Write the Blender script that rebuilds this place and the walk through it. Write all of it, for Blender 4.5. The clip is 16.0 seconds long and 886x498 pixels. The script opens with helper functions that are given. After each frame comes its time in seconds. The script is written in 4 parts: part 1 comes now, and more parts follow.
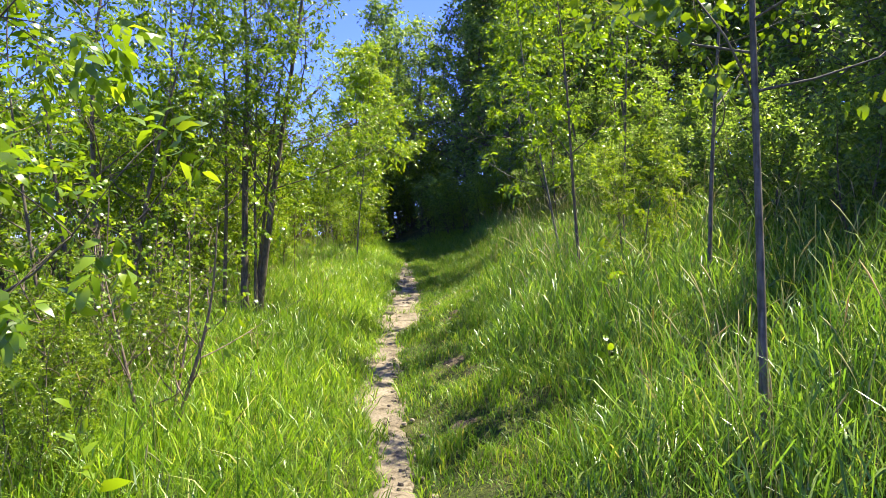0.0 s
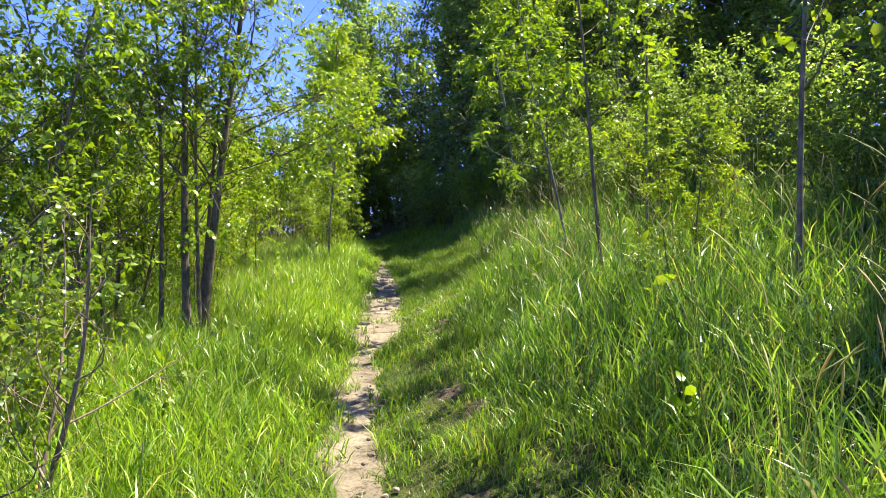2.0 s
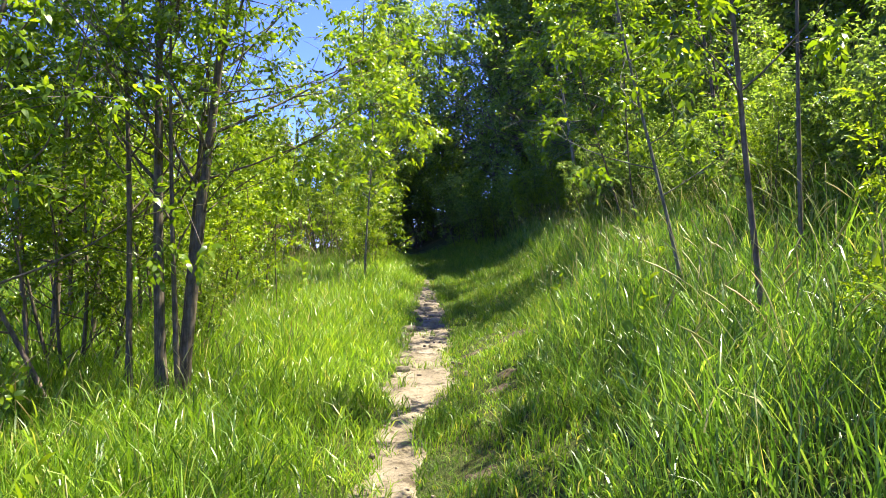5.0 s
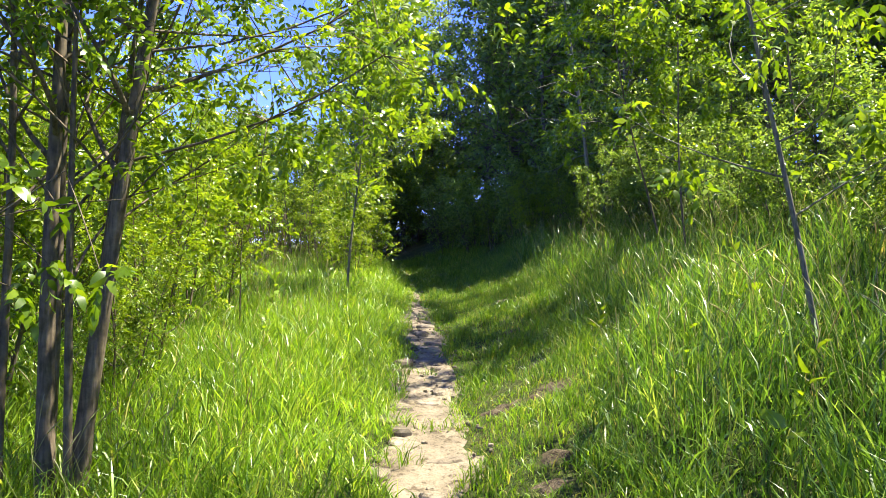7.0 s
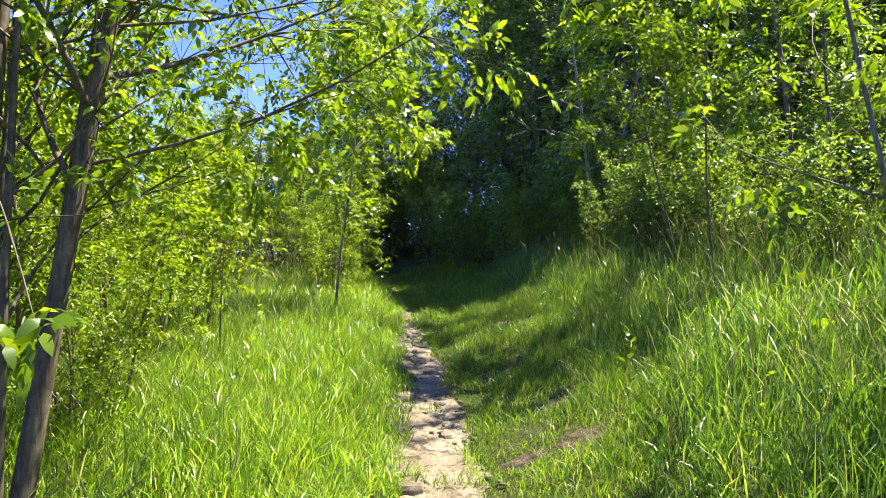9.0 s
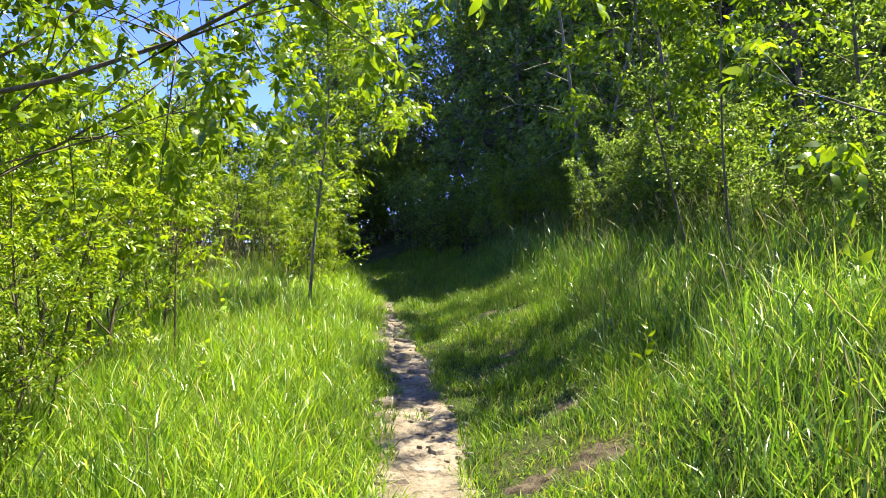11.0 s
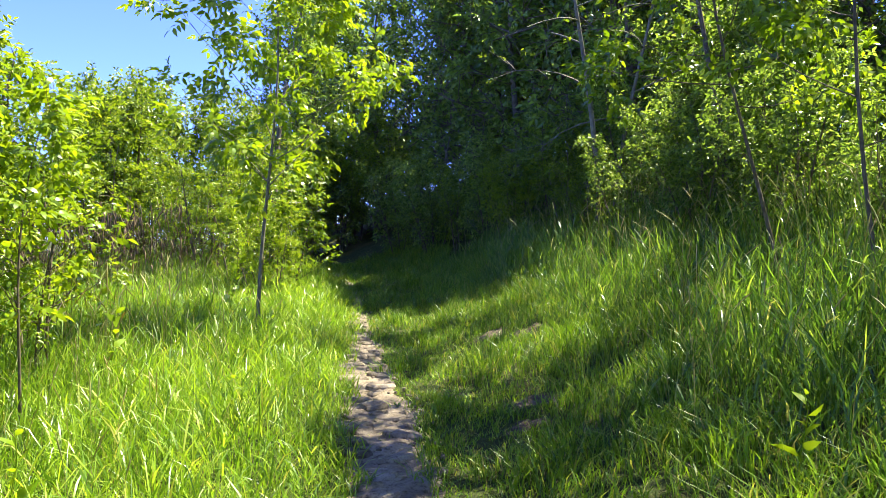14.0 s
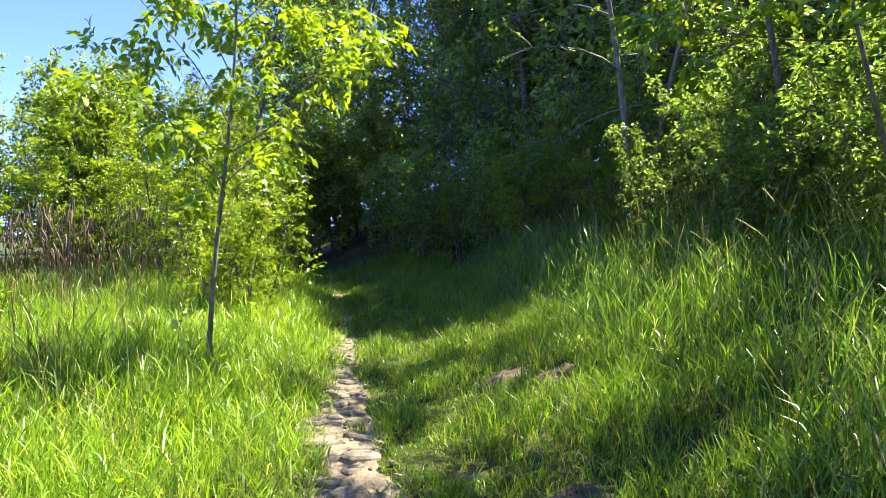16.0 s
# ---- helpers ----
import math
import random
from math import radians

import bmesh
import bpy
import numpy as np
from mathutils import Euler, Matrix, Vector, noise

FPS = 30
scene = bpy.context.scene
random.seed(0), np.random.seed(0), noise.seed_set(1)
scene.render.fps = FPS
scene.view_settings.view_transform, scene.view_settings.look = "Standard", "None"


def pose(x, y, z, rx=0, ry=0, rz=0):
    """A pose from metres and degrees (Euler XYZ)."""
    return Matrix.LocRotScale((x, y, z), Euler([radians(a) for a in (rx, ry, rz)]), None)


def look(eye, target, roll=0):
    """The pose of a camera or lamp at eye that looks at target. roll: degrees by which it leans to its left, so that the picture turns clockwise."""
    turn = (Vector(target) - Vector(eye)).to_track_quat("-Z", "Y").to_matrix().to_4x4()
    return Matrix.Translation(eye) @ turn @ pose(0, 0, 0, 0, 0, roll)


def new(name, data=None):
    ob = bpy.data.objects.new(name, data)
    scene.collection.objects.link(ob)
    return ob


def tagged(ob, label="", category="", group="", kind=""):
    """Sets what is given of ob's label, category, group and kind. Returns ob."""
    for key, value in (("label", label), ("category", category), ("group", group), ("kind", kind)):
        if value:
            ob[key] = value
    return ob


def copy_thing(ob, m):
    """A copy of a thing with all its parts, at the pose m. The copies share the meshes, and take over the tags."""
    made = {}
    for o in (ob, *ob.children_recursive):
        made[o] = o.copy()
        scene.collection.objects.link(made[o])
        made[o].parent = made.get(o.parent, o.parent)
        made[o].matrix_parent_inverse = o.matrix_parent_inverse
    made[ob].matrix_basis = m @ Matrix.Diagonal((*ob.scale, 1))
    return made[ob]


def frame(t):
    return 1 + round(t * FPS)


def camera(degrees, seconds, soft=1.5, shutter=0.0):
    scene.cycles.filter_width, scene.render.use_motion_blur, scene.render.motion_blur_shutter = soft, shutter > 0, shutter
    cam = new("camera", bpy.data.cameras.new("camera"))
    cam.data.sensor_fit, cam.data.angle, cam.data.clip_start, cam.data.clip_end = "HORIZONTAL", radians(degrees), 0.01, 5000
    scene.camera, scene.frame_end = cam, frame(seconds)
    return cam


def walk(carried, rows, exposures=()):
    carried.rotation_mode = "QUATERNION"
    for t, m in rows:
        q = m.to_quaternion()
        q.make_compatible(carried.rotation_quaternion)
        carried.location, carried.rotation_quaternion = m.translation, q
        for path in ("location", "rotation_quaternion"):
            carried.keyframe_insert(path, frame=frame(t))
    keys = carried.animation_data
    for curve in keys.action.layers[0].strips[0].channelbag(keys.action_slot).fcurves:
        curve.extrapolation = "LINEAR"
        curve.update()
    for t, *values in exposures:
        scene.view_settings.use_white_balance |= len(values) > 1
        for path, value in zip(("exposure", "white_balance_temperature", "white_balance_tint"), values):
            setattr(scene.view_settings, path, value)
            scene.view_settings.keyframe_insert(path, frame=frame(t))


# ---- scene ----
cam = camera(62.5, 16.0, soft=0.8)
PATH = [
    (0, (-0.026, -0.888, 1.336), (-0.017, 1.112, 1.302), -0.1),
    (0.5, (-0.057, -0.45, 1.34), (-0.007, 1.549, 1.3), -0.2),
    (1, (-0.013, -0.034, 1.349), (0.069, 1.964, 1.305), -0.4),
    (1.5, (-0.054, 0.347, 1.337), (0.034, 2.344, 1.292), -0.7),
    (2, (-0.106, 0.726, 1.33), (-0.034, 2.724, 1.284), -0.9),
    (2.5, (-0.074, 1.123, 1.345), (-0.028, 3.122, 1.301), -1.2),
    (3, (-0.071, 1.46, 1.349), (-0.049, 3.46, 1.309), -1.2),
    (3.5, (-0.095, 1.818, 1.385), (-0.102, 3.817, 1.352), -1.2),
    (4, (-0.084, 2.166, 1.412), (-0.107, 4.166, 1.388), -1.3),
    (4.5, (-0.13, 2.447, 1.409), (-0.166, 4.447, 1.393), -1.4),
    (4.7, (-0.147, 2.577, 1.405), (-0.193, 4.576, 1.392), -1.5),
    (6.8, (-0.545, 4.488, 1.553), (-0.543, 6.488, 1.537), 1.0),
    (7, (-0.552, 4.63, 1.555), (-0.536, 6.63, 1.547), 1.2),
    (7.5, (-0.568, 4.963, 1.58), (-0.516, 6.963, 1.592), 1.8),
    (8, (-0.651, 5.224, 1.608), (-0.58, 7.223, 1.634), 2.0),
    (8.5, (-0.734, 5.38, 1.617), (-0.658, 7.379, 1.651), 2.0),
    (9, (-0.797, 5.39, 1.628), (-0.726, 7.388, 1.655), 2.0),
    (9.2, (-0.798, 5.423, 1.619), (-0.736, 7.422, 1.646), 2.1),
    (11.3, (-0.814, 6.454, 1.618), (-0.673, 8.449, 1.602), 0.6),
    (11.5, (-0.817, 6.585, 1.625), (-0.671, 8.579, 1.607), 0.3),
    (12, (-0.777, 6.898, 1.623), (-0.626, 8.892, 1.605), 0.0),
    (12.5, (-0.756, 7.308, 1.627), (-0.605, 9.302, 1.618), 0.4),
    (13, (-0.806, 7.66, 1.669), (-0.661, 9.655, 1.66), 0.4),
    (13.5, (-0.776, 7.998, 1.651), (-0.628, 9.992, 1.637), 0.2),
    (14, (-0.705, 8.531, 1.683), (-0.532, 10.523, 1.658), 0.2),
    (14.5, (-0.692, 8.926, 1.704), (-0.506, 10.917, 1.67), 0.2),
    (15, (-0.662, 9.389, 1.774), (-0.484, 11.38, 1.736), 0.1),
    (15.5, (-0.657, 9.787, 1.732), (-0.474, 11.779, 1.705), 0.5),
    (16, (-0.575, 10.17, 1.8), (-0.404, 12.162, 1.774), 0.4),
]
walk(cam, [(t, look(e, g, r)) for t, e, g, r in PATH], exposures=[(0, 1.72), (4.5, 1.9), (9, 1.95), (13, 2.05), (16, 2.25)])

# ---- sky and sun ----
SUN_AZ, SUN_EL = 70.0, 65.0        # degrees clockwise from straight ahead, and above the horizon
world = bpy.data.worlds.new("sky")
scene.world = world
world.use_nodes = True
wn = world.node_tree.nodes
sky = wn.new("ShaderNodeTexSky")
sky.sky_type, sky.sun_disc = "NISHITA", False
sky.sun_elevation, sky.sun_rotation = radians(SUN_EL), radians(SUN_AZ)
sky.air_density, sky.dust_density, sky.ozone_density, sky.altitude = 0.8, 0.0, 7.0, 800
wn["Background"].inputs["Strength"].default_value = 0.15
deep = wn.new("ShaderNodeMix")
deep.data_type, deep.blend_type = "RGBA", "MULTIPLY"
deep.inputs[0].default_value, deep.inputs[7].default_value = 1.0, (0.48, 0.47, 0.92, 1)
world.node_tree.links.new(sky.outputs["Color"], deep.inputs[6])
world.node_tree.links.new(deep.outputs[2], wn["Background"].inputs["Color"])
sun = new("sun", bpy.data.lights.new("sun", "SUN"))
sun.data.energy, sun.data.angle, sun.data.color = 4.8, radians(0.53), (1.0, 0.93, 0.73)
sun_from = Vector((math.sin(radians(SUN_AZ)) * math.cos(radians(SUN_EL)),
                   math.cos(radians(SUN_AZ)) * math.cos(radians(SUN_EL)), math.sin(radians(SUN_EL))))
sun.matrix_world = look(sun_from * 60, (0, 0, 0))


# ---- materials ----
def material(name):
    m = bpy.data.materials.new(name)
    m.use_nodes = True
    return m, m.node_tree.nodes, m.node_tree.links


def ramp(nodes, stops):
    r = nodes.new("ShaderNodeValToRGB")
    els = r.color_ramp.elements
    while len(els) < len(stops):
        els.new(0.5)
    for el, (p, c) in zip(els, stops):
        el.position, el.color = p, (*c, 1)
    return r


def noise_tex(nodes, links, scale, detail=4.0, rough=0.55, coord="Object"):
    tc = nodes.new("ShaderNodeTexCoord")
    n = nodes.new("ShaderNodeTexNoise")
    n.inputs["Scale"].default_value, n.inputs["Detail"].default_value, n.inputs["Roughness"].default_value = scale, detail, rough
    links.new(tc.outputs[coord], n.inputs["Vector"])
    return n


def mixed(nodes, links, fac, a, b, kind="MIX"):
    mx = nodes.new("ShaderNodeMix")
    mx.data_type, mx.blend_type = "RGBA", kind
    for sock, val in ((mx.inputs[0], fac), (mx.inputs[6], a), (mx.inputs[7], b)):
        if isinstance(val, (int, float)):
            sock.default_value = val
        elif isinstance(val, tuple):
            sock.default_value = (*val, 1)
        else:
            links.new(val, sock)
    return mx.outputs[2]


def foliage(name, stops, through_col, share=0.45, rough=0.45, patch=0.6):
    """Thin leaf or blade: each one has its own tint, light shines through it, and the tint drifts over the plant."""
    m, n, l = material(name)
    out, bsdf = n["Material Output"], n["Principled BSDF"]
    geo = n.new("ShaderNodeNewGeometry")
    r = ramp(n, stops)
    l.new(geo.outputs["Random Per Island"], r.inputs["Fac"])
    drift = noise_tex(n, l, patch, 3.0)
    dr = ramp(n, [(0.3, (0.7, 0.72, 0.66)), (0.7, (1.34, 1.2, 1.05))])
    l.new(drift.outputs["Fac"], dr.inputs["Fac"])
    col = mixed(n, l, 1.0, r.outputs["Color"], dr.outputs["Color"], "MULTIPLY")
    l.new(col, bsdf.inputs["Base Color"])
    bsdf.inputs["Roughness"].default_value = rough
    bsdf.inputs["Specular IOR Level"].default_value = 0.5
    tr = n.new("ShaderNodeBsdfTranslucent")
    l.new(mixed(n, l, 1.0, col, through_col, "MULTIPLY"), tr.inputs["Color"])
    mix = n.new("ShaderNodeMixShader")
    mix.inputs[0].default_value = share
    l.new(bsdf.outputs[0], mix.inputs[1])
    l.new(tr.outputs[0], mix.inputs[2])
    l.new(mix.outputs[0], out.inputs["Surface"])
    return m


MEADOW = foliage("meadow_grass", [(0.0, (0.045, 0.11, 0.012)), (0.35, (0.124, 0.238, 0.021)), (0.75, (0.216, 0.35, 0.033)), (0.95, (0.305, 0.41, 0.062)), (1.0, (0.4, 0.37, 0.14))], (1.9, 1.9, 0.75), 0.4, 0.36, 0.7)
# bank shade and sky sheen are put into this darker, bluer green
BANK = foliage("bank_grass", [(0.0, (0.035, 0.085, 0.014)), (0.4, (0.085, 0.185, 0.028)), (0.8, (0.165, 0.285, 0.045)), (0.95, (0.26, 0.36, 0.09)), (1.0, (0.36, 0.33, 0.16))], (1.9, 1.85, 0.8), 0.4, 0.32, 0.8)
LAWN = foliage("short_grass", [(0.0, (0.045, 0.105, 0.012)), (0.45, (0.12, 0.235, 0.022)), (0.85, (0.2, 0.325, 0.035)), (1.0, (0.34, 0.31, 0.13))], (1.9, 1.85, 0.7), 0.4, 0.4, 1.2)
SEED = foliage("seed_head", [(0.0, (0.22, 0.27, 0.1)), (0.6, (0.33, 0.35, 0.17)), (1.0, (0.42, 0.36, 0.22))], (1.5, 1.4, 1.0), 0.35, 0.6)
DRY = foliage("dry_reed", [(0.0, (0.1, 0.068, 0.04)), (0.6, (0.18, 0.13, 0.078)), (1.0, (0.27, 0.205, 0.13))], (1.2, 1.1, 0.9), 0.2, 0.7)
ASH = foliage("ash_leaf", [(0.0, (0.055, 0.11, 0.008)), (0.5, (0.12, 0.215, 0.012)), (1.0, (0.235, 0.34, 0.025))], (2.3, 2.1, 0.7), 0.42, 0.32)
YOUNG = foliage("young_leaf", [(0.0, (0.11, 0.19, 0.01)), (0.5, (0.165, 0.275, 0.014)), (1.0, (0.24, 0.32, 0.02))], (2.2, 2.0, 0.7), 0.42, 0.32)
POPLAR = foliage("poplar_leaf", [(0.0, (0.075, 0.14, 0.01)), (0.5, (0.12, 0.205, 0.014)), (1.0, (0.19, 0.27, 0.02))], (2.3, 2.1, 0.7), 0.42, 0.32)
FOREST = foliage("forest_leaf", [(0.0, (0.06, 0.115, 0.025)), (0.5, (0.13, 0.22, 0.045)), (1.0, (0.24, 0.34, 0.085))], (2.0, 1.9, 0.9), 0.5, 0.32, 0.25)
SHRUB = foliage("shrub_leaf", [(0.0, (0.05, 0.1, 0.01)), (0.5, (0.115, 0.2, 0.014)), (1.0, (0.21, 0.31, 0.028))], (2.1, 1.9, 0.7), 0.46, 0.32, 0.4)
FLOWER = foliage("white_flower", [(0.0, (0.6, 0.6, 0.48)), (1.0, (0.8, 0.8, 0.7))], (1.0, 1.0, 0.95), 0.3, 0.6)


def bark(name, dark, light, scale=14.0):
    m, n, l = material(name)
    b = n["Principled BSDF"]
    a = noise_tex(n, l, scale, 8.0, 0.65)
    tc = n.new("ShaderNodeTexCoord")
    mp = n.new("ShaderNodeMapping")
    mp.inputs["Scale"].default_value = (60, 60, 7)
    l.new(tc.outputs["Object"], mp.inputs["Vector"])
    fine = n.new("ShaderNodeTexNoise")
    fine.inputs["Scale"].default_value, fine.inputs["Detail"].default_value = 1.0, 6.0
    l.new(mp.outputs[0], fine.inputs["Vector"])
    r = ramp(n, [(0.3, dark), (0.7, light)])
    l.new(a.outputs["Fac"], r.inputs["Fac"])
    fr = ramp(n, [(0.35, (0.55, 0.55, 0.55)), (0.65, (1.15, 1.15, 1.15))])
    l.new(fine.outputs["Fac"], fr.inputs["Fac"])
    l.new(mixed(n, l, 1.0, r.outputs["Color"], fr.outputs["Color"], "MULTIPLY"), b.inputs["Base Color"])
    b.inputs["Roughness"].default_value = 0.85
    bump = n.new("ShaderNodeBump")
    bump.inputs["Strength"].default_value, bump.inputs["Distance"].default_value = 0.7, 0.006
    l.new(fine.outputs["Fac"], bump.inputs["Height"])
    l.new(bump.outputs[0], b.inputs["Normal"])
    return m


BARK = bark("brown_bark", (0.075, 0.056, 0.036), (0.23, 0.18, 0.125))
BARK_GREY = bark("grey_bark", (0.08, 0.066, 0.044), (0.23, 0.19, 0.135))
BARK_PALE = bark("pale_bark", (0.11, 0.1, 0.075), (0.26, 0.24, 0.185))
TWIG = bark("dead_twig", (0.12, 0.08, 0.055), (0.3, 0.22, 0.16), 20)


def soil(name, stops, speck, big=1.1, fine=45.0, depth=0.012, each=0.0):
    m, n, l = material(name)
    b = n["Principled BSDF"]
    large = noise_tex(n, l, big, 6.0, 0.6)
    small = noise_tex(n, l, fine, 6.0, 0.7)
    r = ramp(n, stops)
    l.new(large.outputs["Fac"], r.inputs["Fac"])
    fr = ramp(n, [(0.32, (0.5, 0.48, 0.45)), (0.5, (1, 1, 1)), (0.72, speck)])
    l.new(small.outputs["Fac"], fr.inputs["Fac"])
    col = mixed(n, l, 1.0, r.outputs["Color"], fr.outputs["Color"], "MULTIPLY")
    crumbs = noise_tex(n, l, fine * 0.28, 5.0, 0.7)
    cr = ramp(n, [(0.36, (0.45, 0.42, 0.38)), (0.47, (1.0, 1.0, 1.0))])
    l.new(crumbs.outputs["Fac"], cr.inputs["Fac"])
    col = mixed(n, l, 1.0, col, cr.outputs["Color"], "MULTIPLY")
    if each:
        info = n.new("ShaderNodeObjectInfo")
        er = ramp(n, [(0.0, (1 - each, 1 - each, 1 - each)), (1.0, (1 + each * 0.6, 1 + each * 0.55, 1 + each * 0.5))])
        l.new(info.outputs["Random"], er.inputs["Fac"])
        col = mixed(n, l, 1.0, col, er.outputs["Color"], "MULTIPLY")
    l.new(col, b.inputs["Base Color"])
    b.inputs["Roughness"].default_value = 0.93
    b.inputs["Specular IOR Level"].default_value = 0.2
    bump = n.new("ShaderNodeBump")
    bump.inputs["Strength"].default_value, bump.inputs["Distance"].default_value = 0.8, depth
    l.new(small.outputs["Fac"], bump.inputs["Height"])
    l.new(bump.outputs[0], b.inputs["Normal"])
    return m


DIRT = soil("packed_dirt", [(0.3, (0.12, 0.095, 0.064)), (0.5, (0.21, 0.172, 0.124)), (0.75, (0.31, 0.262, 0.195))], (1.25, 1.22, 1.15), 2.2)
THATCH = soil("thatch_soil", [(0.3, (0.03, 0.04, 0.01)), (0.5, (0.05, 0.065, 0.014)), (0.7, (0.09, 0.08, 0.03))], (1.9, 2.0, 1.3), 1.6, 38.0, 0.04)
DARK_SOIL = soil("dark_soil", [(0.3, (0.05, 0.038, 0.024)), (0.5, (0.09, 0.07, 0.045)), (0.75, (0.15, 0.12, 0.08))], (1.4, 1.35, 1.25), 5.0, 60.0, 0.02)
STONE = soil("path_stone", [(0.3, (0.14, 0.115, 0.085)), (0.55, (0.25, 0.21, 0.16)), (0.8, (0.34, 0.295, 0.235))], (1.2, 1.2, 1.15), 6.0, 70.0, 0.006, 0.45)


# ---- mesh helpers ----
def mesh_np(name, verts, tris=None, quads=None, mat=None, smooth=False):
    me = bpy.data.meshes.new(name)
    verts = np.asarray(verts, dtype=np.float32)
    me.vertices.add(len(verts))
    me.vertices.foreach_set("co", verts.ravel())
    nt = 0 if tris is None else len(tris)
    nq = 0 if quads is None else len(quads)
    loops = np.concatenate([np.asarray(f, dtype=np.int32).ravel() for f in (tris, quads) if f is not None and len(f)])
    me.loops.add(len(loops))
    me.loops.foreach_set("vertex_index", loops)
    starts = np.concatenate([np.arange(nt) * 3, nt * 3 + np.arange(nq) * 4]).astype(np.int32)
    me.polygons.add(nt + nq)
    me.polygons.foreach_set("loop_start", starts)
    if smooth:
        me.polygons.foreach_set("use_smooth", np.ones(nt + nq, dtype=bool))
    me.update(calc_edges=True)
    if mat:
        me.materials.append(mat)
    return me


def part(name, me, parent, label=""):
    ob = new(name, me)
    ob.parent = parent
    return tagged(ob, label=label)


def thing(name, label, category, group="", kind=""):
    return tagged(new(name), label, category, group, kind)


def unit(v):
    return v / np.maximum(np.linalg.norm(v, axis=-1, keepdims=True), 1e-9)


def tube(pts, radii, sides=7):
    """A bent, tapering round stem through pts; returns verts and quads."""
    pts = np.asarray(pts, float)
    tang = unit(np.gradient(pts, axis=0))
    ref = np.array([1.0, 0.17, 0.05])
    a = unit(np.cross(tang, ref))
    b = np.cross(tang, a)
    ang = np.linspace(0, 2 * np.pi, sides, endpoint=False)
    ring = np.cos(ang)[None, :, None] * a[:, None, :] + np.sin(ang)[None, :, None] * b[:, None, :]
    v = (pts[:, None, :] + ring * np.asarray(radii)[:, None, None]).reshape(-1, 3)
    i = np.arange(len(pts) - 1)[:, None] * sides
    j = np.arange(sides)[None, :]
    k = (j + 1) % sides
    q = np.stack([i + j, i + k, i + sides + k, i + sides + j], -1).reshape(-1, 4)
    return v, q


def joined(pieces):
    vs, qs, o = [], [], 0
    for v, q in pieces:
        vs.append(v)
        qs.append(q + o)
        o += len(v)
    return np.concatenate(vs), np.concatenate(qs)


# ---- the lie of the land ----
PATH_Y = (-12, -1, 3.4, 5.8, 7.9, 9.9, 12.4, 15.2, 18.0, 19.5, 22.9, 26, 30, 40)
PATH_X = (-0.3, 0.0, -0.28, -0.58, -0.66, -0.62, -0.63, -0.8, -0.93, -1.0, -1.35, -1.9, -2.9, -6)
WIDE_Y = (-12, 3.4, 5.8, 7.9, 10.0, 12.4, 14.5, 16, 18, 19.5, 23, 40)
WIDE_X = (0.2, 0.2, 0.17, 0.19, 0.26, 0.34, 0.28, 0.21, 0.15, 0.12, 0.1, 0.1)


def half_width(y):
    return np.interp(y, WIDE_Y, WIDE_X) * (1 + 0.22 * np.sin(y * 2.1) * np.sin(y * 0.8 + 1)) + 0.12 * np.exp(-((y - 9.3) / 0.5) ** 2)


def path_x(y):
    return np.interp(y, PATH_Y, PATH_X)


def wobble(x, y):
    return (np.sin(x * 1.7 + 0.6 * np.sin(y * 0.9)) * np.sin(y * 1.3 + 0.5 * np.sin(x * 1.1))
            + 0.5 * np.sin(x * 3.9 + y * 1.2 + 1.0) * np.sin(y * 3.1 - x * 0.7) + 0.3 * np.sin(x * 8.3 - y * 4.0) * np.sin(y * 7.1 + x * 2.0))


def height(x, y):
    x, y = np.asarray(x, float), np.asarray(y, float)
    d = x - path_x(y)
    z = 0.05 * (np.clip(y, -14, 30) - 5.8)
    e = np.maximum(0, d - 0.3 - 0.5 * np.clip((y - 11) / 3, 0, 1))
    bank = 0.28 * e + 0.07 * e * e
    crest = 1.5 + 1.0 * np.clip((y - 8) / 8, 0, 1)
    z = z + crest * np.tanh(bank / crest)
    left = np.maximum(0, -d - 0.25)
    z = z + 0.12 * (1 - np.exp(-left / 0.5)) - 0.03 * np.minimum(left, 25) * (left > 0) * 0.6
    w = half_width(y)
    z = z - 0.05 * np.exp(-(d / (w + 0.1)) ** 2)
    return z + 0.045 * wobble(x, y) * np.clip(np.abs(d) - 0.25, 0, 1)


def axis_steps(lo, fine_lo, fine_hi, hi, fine, grow=1.25):
    mid = np.arange(fine_lo, fine_hi + 1e-6, fine)
    up, s, p = [], fine, mid[-1]
    while p < hi:
        s *= grow
        p += s
        up.append(p)
    dn, s, p = [], fine, mid[0]
    while p > lo:
        s *= grow
        p -= s
        dn.append(p)
    return np.concatenate([dn[::-1], mid, up])


gx = axis_steps(-400, -7, 6, 400, 0.12)
gy = axis_steps(-300, -2, 26, 600, 0.14)
XX, YY = np.meshgrid(gx, gy)
GV = np.stack([XX, YY, height(XX, YY)], -1).reshape(-1, 3)
ni, nj = len(gy), len(gx)
ii, jj = np.meshgrid(np.arange(ni - 1), np.arange(nj - 1), indexing="ij")
GQ = np.stack([ii * nj + jj, ii * nj + jj + 1, (ii + 1) * nj + jj + 1, (ii + 1) * nj + jj], -1).reshape(-1, 4)
ground = new("ground", mesh_np("ground", GV, quads=GQ, mat=THATCH, smooth=True))
tagged(ground, "grassy meadow soil rising into a bank beside the trail", "ground", kind="structure")

